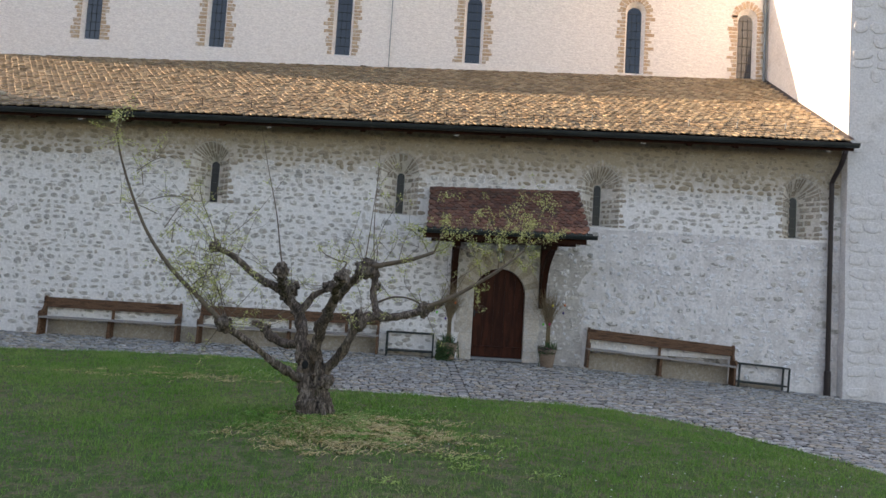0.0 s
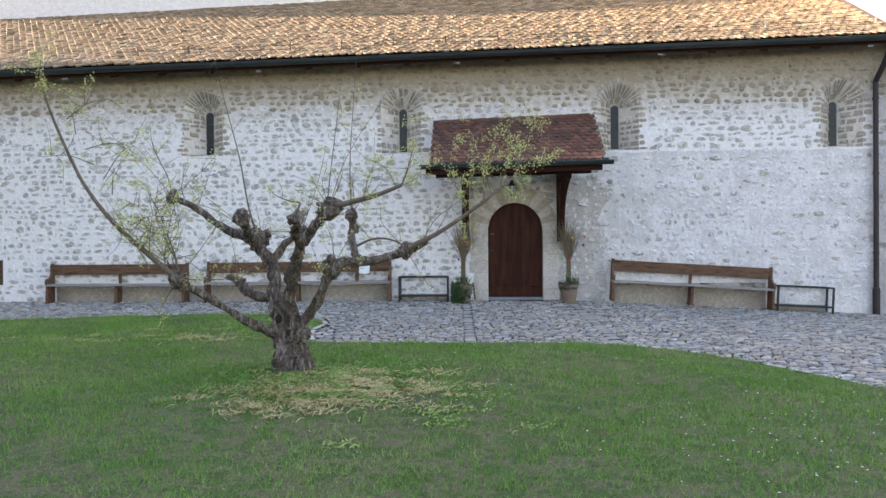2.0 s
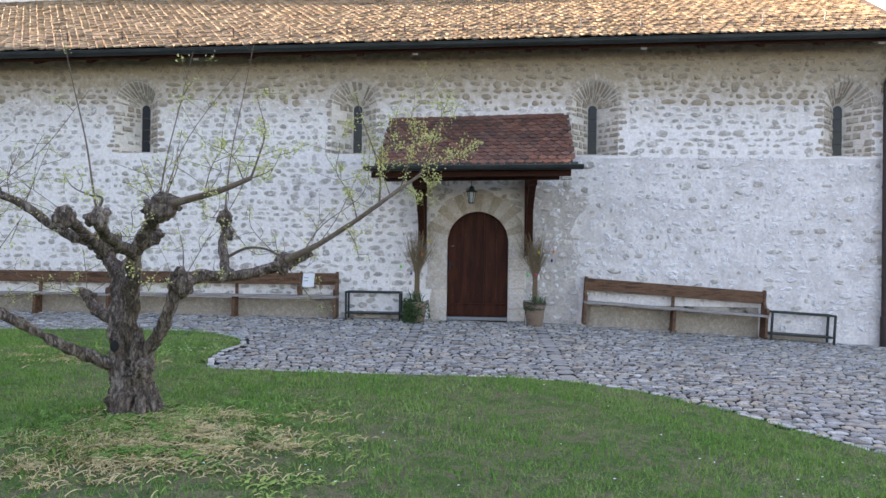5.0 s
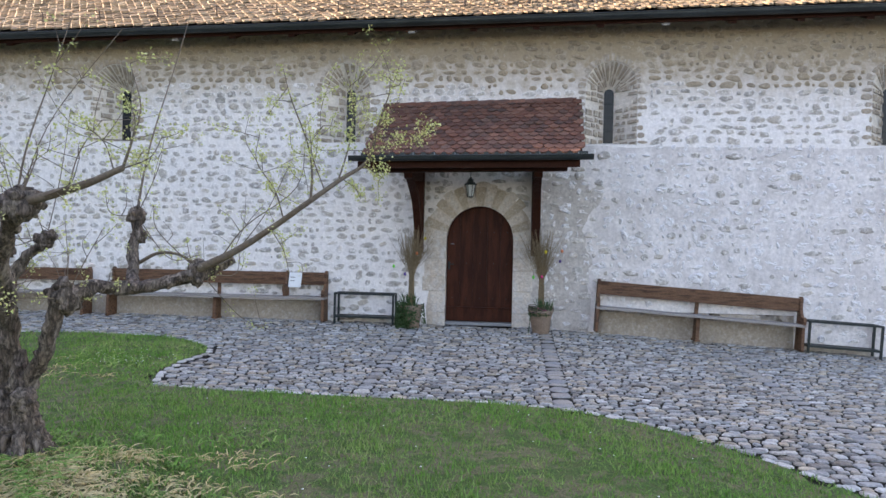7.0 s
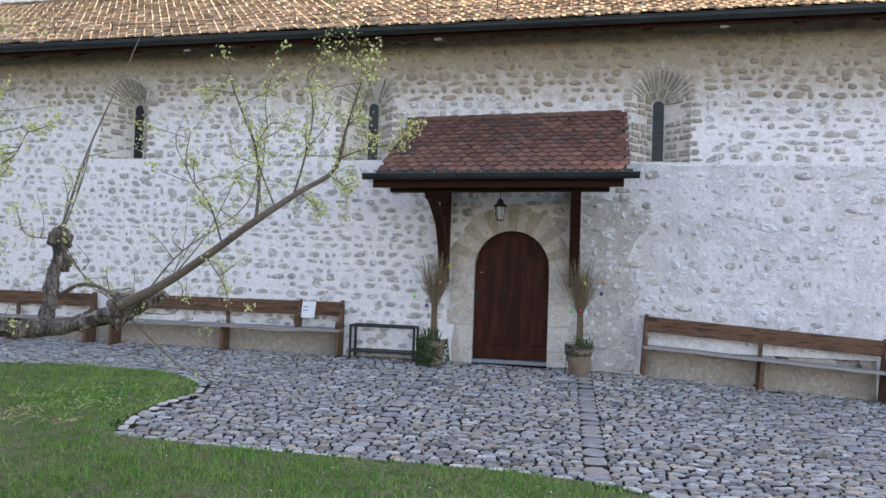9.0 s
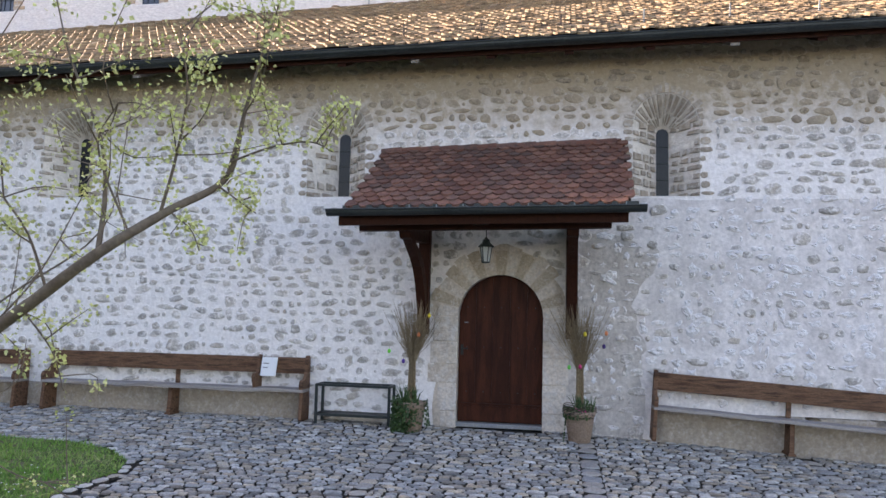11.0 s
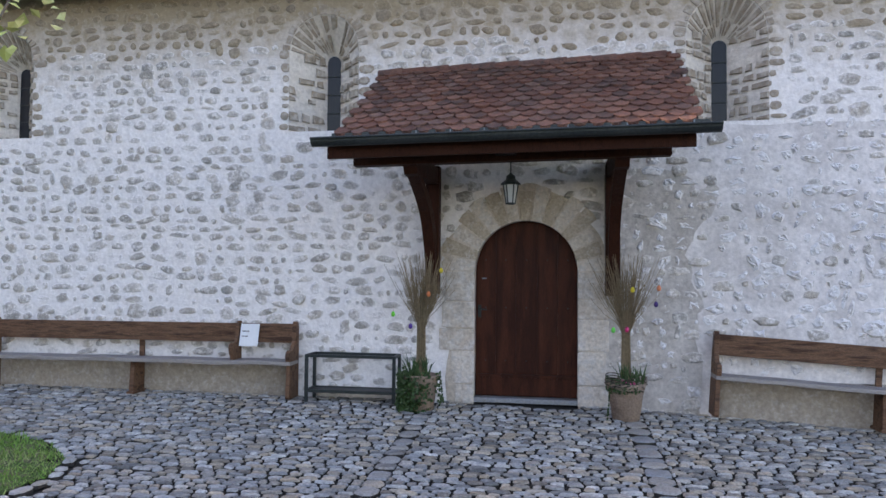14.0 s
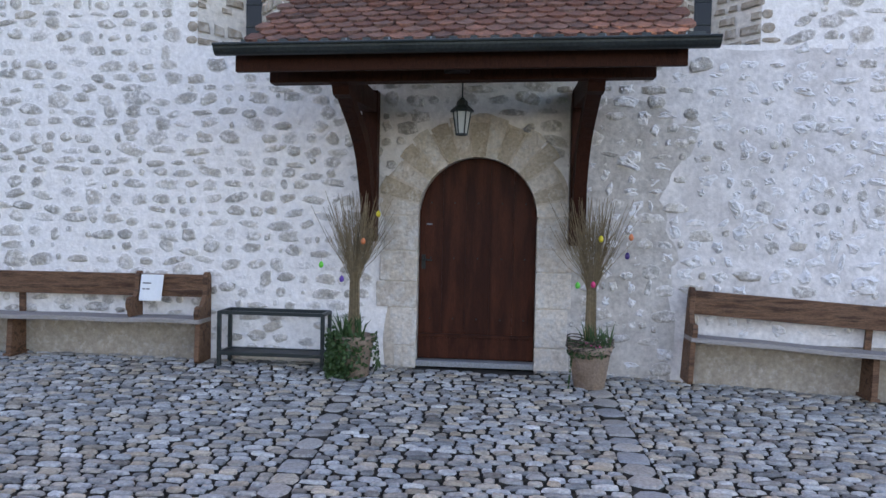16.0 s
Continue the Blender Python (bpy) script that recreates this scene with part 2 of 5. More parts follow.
def obj(name, bm, mat, parent=None, smooth=False, label=""):
    me = bpy.data.meshes.new(name)
    bm.normal_update()
    bm.to_mesh(me)
    bm.free()
    me.materials.append(mat)
    if smooth:
        me.shade_smooth()
    ob = new(name, me)
    if parent is not None:
        ob.parent = parent
    if label:
        ob["label"] = label
    return ob


def part(name, bm, mat, parent, label="", smooth=False):
    return obj(name, bm, mat, parent, smooth, label)


def pydata(name, verts, faces, mat, parent=None, smooth=False):
    me = bpy.data.meshes.new(name)
    me.from_pydata(verts, [], faces)
    me.materials.append(mat)
    if smooth:
        me.shade_smooth()
    ob = new(name, me)
    if parent is not None:
        ob.parent = parent
    return ob


def empty(name, at=(0, 0, 0)):
    ob = new(name)
    ob.location = at
    ob.empty_display_size = 0.2
    return ob


def bm_box(x0, x1, y0, y1, z0, z1, bevel=0.0, bm=None):
    own = bmesh.new()
    bmesh.ops.create_cube(own, size=1.0)
    for v in own.verts:
        v.co = Vector(((x0 + x1) / 2 + v.co.x * (x1 - x0), (y0 + y1) / 2 + v.co.y * (y1 - y0), (z0 + z1) / 2 + v.co.z * (z1 - z0)))
    if bevel:
        bmesh.ops.bevel(own, geom=own.edges[:], offset=bevel, segments=2, profile=0.7, affect="EDGES")
    if bm is None:
        return own
    me = bpy.data.meshes.new("tmp")
    own.to_mesh(me)
    own.free()
    bm.from_mesh(me)
    bpy.data.meshes.remove(me)
    return bm


def bm_prism(outline, depth0, depth1, axis="y", bevel=0.0):
    """An outline of (u, v) drawn out along an axis: y (u is x, v is z), x (u is y, v is z) or z."""
    bm = bmesh.new()

    def p(u, v, d):
        return {"y": (u, d, v), "x": (d, u, v), "z": (u, v, d)}[axis]
    a = [bm.verts.new(p(u, v, depth0)) for u, v in outline]
    b = [bm.verts.new(p(u, v, depth1)) for u, v in outline]
    k = len(outline)
    bm.faces.new(a)
    bm.faces.new(b[::-1])
    for i in range(k):
        bm.faces.new((a[i], b[i], b[(i + 1) % k], a[(i + 1) % k]))
    bmesh.ops.recalc_face_normals(bm, faces=bm.faces[:])
    if bevel:
        bmesh.ops.bevel(bm, geom=bm.edges[:], offset=bevel, segments=1, affect="EDGES")
    return bm


def tube(points, radii, sides=8, rough=0.0, bm=None, seed=0, cap=True):
    """A tube along points with a radius at each; rough: uneven skin."""
    bm = bm or bmesh.new()
    pts = [Vector(p) for p in points]
    rings, prev = [], None
    for i, p in enumerate(pts):
        d = (pts[min(i + 1, len(pts) - 1)] - pts[max(i - 1, 0)]).normalized()
        if prev is None:
            prev = d.orthogonal().normalized()
        prev = (prev - d * prev.dot(d)).normalized()
        side = d.cross(prev)
        ring = []
        for k in range(sides):
            a = 2 * math.pi * k / sides
            r = radii[i]
            if rough:
                q = p * 9 + Vector((math.cos(a), math.sin(a), seed)) * 1.3
                r *= 1 + rough * noise.noise(q) + rough * 0.9 * noise.noise(q * 2.7) + rough * 0.6 * noise.noise(q * 6)
            ring.append(bm.verts.new(p + (prev * math.cos(a) + side * math.sin(a)) * r))
        rings.append(ring)
    for r0, r1 in zip(rings, rings[1:]):
        for k in range(sides):
            bm.faces.new((r0[k], r0[(k + 1) % sides], r1[(k + 1) % sides], r1[k]))
    if cap and sides > 2:
        bm.faces.new(rings[0][::-1])
        bm.faces.new(rings[-1])
    return bm


def smooth_path(pts, n):
    """n points on a curve through pts."""
    p = [np.array(q, float) for q in pts]
    p = [2 * p[0] - p[1], *p, 2 * p[-1] - p[-2]]
    out = []
    for s in np.linspace(0, len(pts) - 1, n):
        i = min(int(s), len(pts) - 2)
        t = s - i
        a, b, c, d = p[i:i + 4]
        out.append(tuple(0.5 * (2 * b + (c - a) * t + (2 * a - 5 * b + 4 * c - d) * t * t + (3 * b - a - 3 * c + d) * t ** 3)))
    return out


def lathe(profile, sides=24, centre=(0, 0, 0), bm=None):
    bm = bm or bmesh.new()
    rings = [[bm.verts.new((centre[0] + r * math.cos(2 * math.pi * k / sides), centre[1] + r * math.sin(2 * math.pi * k / sides), centre[2] + z)) for k in range(sides)] for r, z in profile]
    for r0, r1 in zip(rings, rings[1:]):
        for k in range(sides):
            bm.faces.new((r0[k], r0[(k + 1) % sides], r1[(k + 1) % sides], r1[k]))
    bm.faces.new(rings[0][::-1])
    bm.faces.new(rings[-1])
    return bm


def ground_z(x, y):
    """The height of the ground: it falls from the church wall towards the lawn, and along the wall to the tower."""
    x, y = np.asarray(x, float), np.asarray(y, float)
    d = np.clip(-y, 0, 40)
    fall = 0.043 * 6.5 * (1 - np.exp(-d / 6.5)) * 1.25
    mound = 0.09 * np.exp(-(((x + 2.9) ** 2 + (y + 8.2) ** 2) / 1.2))
    return -0.05 - 0.05 * np.log1p(np.exp(3 * np.clip(x - 0.8, -20, 9))) / 3 - fall + mound


# outlines of shapes with a round head
def arch(cx, half, z0, spring, n=10):
    return [(cx - half, z0), *[(cx - half * math.cos(math.pi * k / n), spring + half * math.sin(math.pi * k / n)) for k in range(n + 1)], (cx + half, z0)]

# ---- church: the aisle wall with its door and slit windows ----
WEST, TOWER_X, TOWER_Y = -26.0, 7.97, -0.25
SLITS = (-6.97, -2.50, 2.26, 7.03)
SILL, SPRING, HALF = 3.20, 4.22, 0.45
DOOR_HALF, DOOR_SPRING = 0.61, 1.48


def spandrel(bm, cx, half, spring, top, y0, y1, n=12):
    """The wall between a round arch and the level top over it."""
    for k in range(n):
        xa, xb = (cx - half * math.cos(math.pi * j / n) for j in (k, k + 1))
        za, zb = (spring + half * math.sin(math.pi * j / n) for j in (k, k + 1))
        v = [bm.verts.new(p) for p in ((xa, y0, za), (xb, y0, zb), (xb, y0, top), (xa, y0, top), (xa, y1, za), (xb, y1, zb))]
        bm.faces.new((v[0], v[1], v[2], v[3]))
        bm.faces.new((v[0], v[4], v[5], v[1]))


def aisle_wall():
    bm = bmesh.new()
    deep = 0.8
    bm_box(WEST, -12.02, 0, deep, -1.0, SILL, bm=bm)
    bm_box(-11.66, -DOOR_HALF, 0, deep, -1.0, SILL, bm=bm)
    bm_box(-12.02, -11.66, 0, deep, -1.0, 0.32, bm=bm)
    bm_box(-12.02, -11.66, 0, deep, 0.90, SILL, bm=bm)
    bm_box(DOOR_HALF, TOWER_X, 0, deep, -1.0, SILL, bm=bm)
    bm_box(-DOOR_HALF, DOOR_HALF, 0, deep, DOOR_SPRING + DOOR_HALF, SILL, bm=bm)
    bm_box(-DOOR_HALF, DOOR_HALF, 0.3, deep, -1.0, DOOR_SPRING + DOOR_HALF, bm=bm)
    spandrel(bm, 0, DOOR_HALF, DOOR_SPRING, DOOR_SPRING + DOOR_HALF, 0, 0.3)
    edges = [WEST, *[e for c in SLITS for e in (c - HALF, c + HALF)], TOWER_X]
    for a, b in zip(edges[::2], edges[1::2]):
        bm_box(a, b, 0, deep, SILL, SPRING + HALF, bm=bm)
    for c in SLITS:
        spandrel(bm, c, HALF, SPRING, SPRING + HALF, 0, 0.02)
        bm_box(c - HALF, c + HALF, 0.5, deep, SILL, SPRING + HALF, bm=bm)
    top = bm_box(WEST, TOWER_X, 0, deep, SPRING + HALF, 5.0)
    for v in top.verts:
        if v.co.z > 4.9:
            v.co.z = 5.45 + 0.02 * v.co.x
    me = bpy.data.meshes.new("tmp")
    top.to_mesh(me)
    top.free()
    bm.from_mesh(me)
    bpy.data.meshes.remove(me)
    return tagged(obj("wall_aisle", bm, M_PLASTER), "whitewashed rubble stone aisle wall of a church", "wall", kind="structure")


wall = aisle_wall()


def wedge(cx, cz, a0, a1, r0, r1, y0, y1):
    pts = []
    for a, r in ((a0, r0), (a0, r1), ((a0 + a1) / 2, r1 * 1.01), (a1, r1), (a1, r0), ((a0 + a1) / 2, r0)):
        pts.append((cx - r * math.cos(a), cz + r * math.sin(a)))
    return bm_prism(pts, y0, y1, "y")


def slit_window(i, c):
    win = empty(f"window_{i}", (c, 0, SILL))
    tagged(win, "narrow slit window in a deep splayed round-headed niche of rubble stones", "window", kind="structure")

    def w(name, bm, mat, label=""):
        for v in bm.verts:
            v.co -= Vector((c, 0, SILL))
        return part(name, bm, mat, win, label)
    outer, inner = arch(c, HALF, SILL, SPRING, 12), arch(c, 0.085, SILL + 0.08, 4.17, 12)
    bm = bmesh.new()
    a = [bm.verts.new((x, 0, z)) for x, z in outer]
    b = [bm.verts.new((x, 0.43, z)) for x, z in inner]
    for k in range(len(a)):
        j = (k + 1) % len(a)
        bm.faces.new((a[k], a[j], b[j], b[k]))
    w("splay", bm, M_SPLAY)
    w("pane", bm_prism(inner, 0.415, 0.44, "y"), M_PANE, "dark leaded glass slit")
    bars = bmesh.new()
    for z in np.arange(SILL + 0.3, 4.2, 0.24):
        bm_box(c - 0.085, c + 0.085, 0.405, 0.415, z, z + 0.012, bm=bars)
    w("bar", bars, M_METAL)
    # stones of the splay, the jambs and the head
    r = random.Random(int(c * 100))
    stones = bmesh.new()
    for side in (-1, 1):
        z = SILL + 0.02
        while z < SPRING - 0.02:
            h = r.uniform(0.05, 0.13)
            s = 0.0
            first = True
            while s < 0.8:
                ds = r.uniform(0.15, 0.42)
                s1 = min(s + ds, 0.92)
                if r.random() < 0.82:
                    co = []
                    for ss, zz in ((s, z), (s1, z + r.uniform(-0.012, 0.02)), (s1 - r.uniform(0, 0.05), z + h + r.uniform(-0.02, 0.008)), (s, z + h + r.uniform(-0.02, 0.01))):
                        xx = c + side * (HALF + (0.085 - HALF) * ss)
                        co.append(Vector((xx - side * 0.012 * (0 if ss == 0 else 1), 0.43 * ss - 0.006, zz)))
                    mid = sum(co, Vector()) / 4 + Vector((-side * 0.012, -0.010, 0))
                    vs = [stones.verts.new(q.lerp(mid, 0.04)) for q in co]
                    vt = [stones.verts.new(q.lerp(mid, r.uniform(0.16, 0.34)) + Vector((-side * 0.010, -0.012, 0))) for q in co]
                    for k in range(4):
                        stones.faces.new((vs[k], vs[(k + 1) % 4], vt[(k + 1) % 4], vt[k]))
                    stones.faces.new(vt)
                if first:
                    wd = r.uniform(0.02, 0.21)
                    q0, q1 = sorted((c + side * (HALF - 0.005), c + side * (HALF + wd)))
                    me_bm = dome_plate(q0, q1, z, z + h, r)
                    tmp = bpy.data.meshes.new("tmp")
                    me_bm.to_mesh(tmp)
                    me_bm.free()
                    stones.from_mesh(tmp)
                    bpy.data.meshes.remove(tmp)
                first = False
                s = s1 + 0.06
            z += h + r.uniform(0.02, 0.045)
    edge = 0.0
    cuts = [0.0]
    while edge < math.pi - 0.12:
        edge += r.uniform(0.14, 0.30)
        cuts.append(min(edge, math.pi))
    for a0, a1 in zip(cuts, cuts[1:]):
        g = (a1 - a0) * 0.14
        a0, a1 = a0 + g, a1 - g * r.uniform(0.6, 1.6)
        own = wedge(c, SPRING, a0, a1, HALF * 0.99, HALF + r.uniform(0.03, 0.13), -0.014, 0.01)
        tmp = bpy.data.meshes.new("tmp")
        own.to_mesh(tmp)
        own.free()
        stones.from_mesh(tmp)
        bpy.data.meshes.remove(tmp)
        s0 = 0.02
        while s0 < 0.7:
            s1 = min(s0 + r.uniform(0.3, 0.75), 0.88)
            if r.random() < 0.88:
                low_, top_ = [], []
                for a_, s_ in ((a0, s0), (a1, s0 + r.uniform(0, 0.05)), (a1, s1 - r.uniform(0, 0.08)), (a0, s1)):
                    ro, zc = HALF + (0.085 - HALF) * s_, SPRING + (4.17 - SPRING) * s_
                    for out, d in ((low_, 0.002), (top_, 0.014)):
                        am = a_ + ((a0 + a1) / 2 - a_) * (0.25 if d > 0.01 else 0)
                        out.append(Vector((c - (ro - d) * math.cos(am), 0.43 * s_ - 0.004, zc + (ro - d) * math.sin(am))))
                vl, vt = [stones.verts.new(q) for q in low_], [stones.verts.new(q) for q in top_]
                for k in range(4):
                    stones.faces.new((vl[k], vl[(k + 1) % 4], vt[(k + 1) % 4], vt[k]))
                stones.faces.new(vt)
            s0 = s1 + 0.05
    bmesh.ops.recalc_face_normals(stones, faces=stones.faces[:])
    w("jamb_stones", stones, M_VOUSSOIR, "brown rubble stones round the niche")
    return win


def dome_plate(x0, x1, z0, z1, r, lift=0.016):
    """A flat rounded stone in the wall's face."""
    bm = bmesh.new()
    cx, cz, hx, hz = (x0 + x1) / 2, (z0 + z1) / 2, (x1 - x0) / 2, (z1 - z0) / 2
    rings = []
    n = 9
    jit = [r.uniform(0.86, 1.04) for _ in range(n)]
    ph = r.uniform(0, 1)
    for s, y in ((1.0, 0.008), (0.93, -lift * 0.7), (0.62, -lift)):
        ring = []
        for k in range(n):
            t = 2 * math.pi * (k + ph) / n
            ct, st = math.cos(t), math.sin(t)
            q = (abs(ct) ** 3.2 + abs(st) ** 3.2) ** (-1 / 3.2)
            ring.append(bm.verts.new((cx + hx * s * q * ct * jit[k], y, cz + hz * s * q * st * jit[k])))
        rings.append(ring)
    for a, b in zip(rings, rings[1:]):
        for k in range(n):
            bm.faces.new((a[k], b[k], b[(k + 1) % n], a[(k + 1) % n]))
    bm.faces.new(rings[-1])
    bmesh.ops.recalc_face_normals(bm, faces=bm.faces[:])
    return bm


for i, c in enumerate(SLITS, 1):
    slit_window(i, c)


def church_door():
    door = empty("door_1", (0, 0.15, 0))
    tagged(door, "closed round-arched door of dark red-brown boards", "door", kind="structure")
    r = random.Random(3)
    edges = [-0.60, -0.36, -0.12, 0.13, 0.37, 0.60]
    for a, b in zip(edges, edges[1:]):
        n = 6
        top = [(x, DOOR_SPRING + math.sqrt(max(0.0, 0.602 ** 2 - x * x))) for x in np.linspace(a + 0.0006, b - 0.0006, n)]
        part("board", bm_prism([(a + 0.0006, 0.0), *top, (b - 0.0006, 0.0)], r.uniform(-0.003, 0.0), 0.05, "y"), M_DOOR, door)
    part("kick_board", bm_box(-0.595, 0.595, -0.028, 0.0, 0.015, 0.225, 0.004), M_DOOR, door)
    part("moulding", bm_box(-0.595, 0.595, -0.045, 0.0, 0.225, 0.262, 0.008), M_DOOR, door)
    for z in (0.42, 1.05, 1.62):
        for x in (-0.48, -0.24, 0.005, 0.25, 0.49):
            b = bmesh.new()
            bmesh.ops.create_uvsphere(b, u_segments=8, v_segments=5, radius=0.009)
            bmesh.ops.translate(b, verts=b.verts, vec=(x, -0.004, z))
            part("nail", b, M_METAL, door)
    plate = part("lock_plate", bm_box(-0.575, -0.535, -0.008, 0.0, 0.93, 1.08, 0.003), M_METAL, door, "black iron lock plate")
    part("door_handle", tube(smooth_path([(-0.555, 0, 1.03), (-0.555, -0.05, 1.03), (-0.52, -0.058, 1.03), (-0.46, -0.05, 1.022)], 9), [0.009] * 9, 8), M_METAL, plate, "black iron lever handle")
    part("keyhole_plate", bm_box(-0.53, -0.47, -0.007, 0.0, 1.39, 1.405, 0.002), M_ZINC, door, "small bright metal plate")
    part("threshold", bm_box(-0.61, 0.61, -0.15, 0.06, -0.06, -0.004, 0.01), M_SLAB, door, "grey stone threshold")
    surround = empty("door_surround", (0, 0, 0))
    tagged(surround, "dressed limestone jambs and voussoirs round the door", "door surround", kind="structure")
    part("reveal", reveal(), M_DRESSED, surround)
    for side in (-1, 1):
        z = -0.08
        while z < DOOR_SPRING - 0.05:
            h = min(r.uniform(0.22, 0.42), DOOR_SPRING - z)
            if DOOR_SPRING - z - h < 0.12:
                h = DOOR_SPRING - z
            wd = r.uniform(0.22, 0.42)
            a, b = sorted((side * 0.60, side * (0.60 + wd)))
            part("jamb_block", bm_box(a, b, -0.022, 0.02, z + 0.005, z + h - 0.005, 0.017), M_DRESSED, surround)
            z += h
    n = 15
    for k in range(n):
        part("voussoir", wedge(0, DOOR_SPRING, math.pi * (k + 0.06) / n, math.pi * (k + 0.94) / n, 0.60, 0.60 + r.uniform(0.28, 0.44), -0.022, 0.02), M_ARCH if k % 2 else M_DRESSED, surround)


def reveal():
    bm = bmesh.new()
    pts = arch(0, 0.605, -0.08, DOOR_SPRING, 16)
    a = [bm.verts.new((x, -0.018, z)) for x, z in pts]
    b = [bm.verts.new((x, 0.16, z)) for x, z in pts]
    for k in range(len(a) - 1):
        bm.faces.new((a[k], a[k + 1], b[k + 1], b[k]))
    return bm


church_door()

coat = bm_box(1.0, TOWER_X - 0.002, -0.004, 0.01, -0.8, SILL - 0.02)
bmesh.ops.subdivide_edges(coat, edges=coat.edges[:], cuts=40, use_grid_fill=True)
for v in coat.verts:
    if v.co.z > SILL - 0.03:
        v.co.z += 0.05 * noise.noise(Vector((v.co.x * 1.7, 0, 0))) - 0.02
    if v.co.x < 1.01:
        v.co.x += 0.16 * noise.noise(Vector((0, 4, v.co.z * 1.9))) + 0.05 * noise.noise(Vector((2, 4, v.co.z * 7)))
    if v.co.y < 0:
        v.co.y -= 0.003 * max(0.0, noise.noise(v.co * 2.3))
worn = bm_box(0.9, 2.25, -0.0075, 0.01, -0.6, 2.72)
bmesh.ops.subdivide_edges(worn, edges=worn.edges[:], cuts=34, use_grid_fill=True)
for v in worn.verts:
    if v.co.y < 0:
        ragged = noise.noise(v.co * 1.6) + 0.6 * noise.noise(v.co * 5.0)
        out = max(v.co.x - 1.75, (v.co.z - 2.45) * 1.4) + 0.35 * ragged
        v.co.y = -0.009 + 0.012 * min(1.0, max(0.0, out * 1.6))
tagged(obj("worn_render", worn, M_WORN), "worn grey render on the wall beside the door, darkened with canopy shade", "plaster", kind="structure")
tagged(obj("wall_coat", coat, M_WASH), "thick blotchy grey-white limewash coat on the lower wall", "plaster", kind="structure")
patch = bmesh.new()
jamb = [(-1, -0.3 + (DOOR_SPRING + 0.3) * k / 24) for k in range(24)]
ring = [(u * DOOR_HALF, z, u * (0.93 + 0.09 * noise.noise(Vector((u * 3, 0, z * 2.6)))), z) for u, z in jamb]
for k in range(49):
    t = math.pi * k / 48
    ro = 0.98 + 0.13 * noise.noise(Vector((math.cos(t) * 2.4, 3, math.sin(t) * 2.4)))
    ring.append((-DOOR_HALF * math.cos(t), DOOR_SPRING + DOOR_HALF * math.sin(t), -ro * math.cos(t), DOOR_SPRING + ro * math.sin(t)))
ring += [(DOOR_HALF, z, 0.93 + 0.09 * noise.noise(Vector((3, 0, z * 2.6))), z) for _, z in reversed(jamb)]
rows = [(patch.verts.new((xi, -0.006, zi)), patch.verts.new((xo * 0.97 + xi * 0.03, -0.006, zo)), patch.verts.new((xo, 0.004, zo))) for xi, zi, xo, zo in ring]
for p, q in zip(rows, rows[1:]):
    for j in (0, 1):
        patch.faces.new((p[j], p[j + 1], q[j + 1], q[j]))
bmesh.ops.recalc_face_normals(patch, faces=patch.faces[:])
tagged(obj("porch_plaster", patch, M_OCHRE), "ochre lime mortar round the door, darkened with the canopy's shade", "plaster", kind="structure")

# ---- roof over the aisle, nave wall, tower ----


def eave_z(x):
    return 5.22 + 0.02 * x


def top_z(x):
    return 8.10 + 0.03 * x


EAVE_Y, NAVE_Y, NAVE_TOP = -0.52, 4.20, 11.2


def roof_point(x, s):
    return Vector((x, EAVE_Y + (NAVE_Y - EAVE_Y) * s, eave_z(x) + 0.08 + (top_z(x) - eave_z(x) - 0.08) * s))


def slab_between(x0, x1, thick, drop=0.0):
    bm = bmesh.new()
    rows = [[bm.verts.new(roof_point(x, s) - Vector((0, 0, drop + d))) for s, d in ((0, 0), (0.5, 0), (1, 0), (1, thick), (0.5, thick), (0, thick))] for x in np.linspace(x0, x1, 36)]
    for a, b in zip(rows, rows[1:]):
        for k in range(6):
            bm.faces.new((a[k], b[k], b[(k + 1) % 6], a[(k + 1) % 6]))
    bm.faces.new(rows[0])
    bm.faces.new(rows[-1][::-1])
    return bm


roof = tagged(obj("roof_aisle", slab_between(WEST, TOWER_X, 0.10, 0.03), M_WOOD_DARK), "lean-to aisle roof of old brown clay tiles", "roof", kind="structure")

SLOPE = math.atan2(top_z(0) - eave_z(0) - 0.08, NAVE_Y - EAVE_Y)
SLOPE_LEN = math.hypot(top_z(0) - eave_z(0) - 0.08, NAVE_Y - EAVE_Y)

NAVE_WEST = -15.8
CLER = (-12.21, -8.50, -4.73, -0.83, 4.00, 7.37)


def nave_wall():
    bm = bmesh.new()
    h, bot, spr = 0.30, 8.30, 10.25
    bm_box(NAVE_WEST, TOWER_X + 0.5, NAVE_Y, NAVE_Y + 0.9, 5.0, bot, bm=bm)
    edges = [NAVE_WEST, *[e for c in CLER for e in (c - h, c + h)], TOWER_X + 0.5]
    for a, b in zip(edges[::2], edges[1::2]):
        bm_box(a, b, NAVE_Y, NAVE_Y + 0.9, bot, NAVE_TOP, bm=bm)
    for c in CLER:
        spandrel(bm, c, h, spr, NAVE_TOP, NAVE_Y, NAVE_Y + 0.02)
        bm_box(c - h, c + h, NAVE_Y + 0.6, NAVE_Y + 0.9, bot, NAVE_TOP, bm=bm)
    return tagged(obj("wall_nave", bm, M_UPPER), "pale plastered clerestory wall of the nave", "wall", kind="structure")


nave = nave_wall()


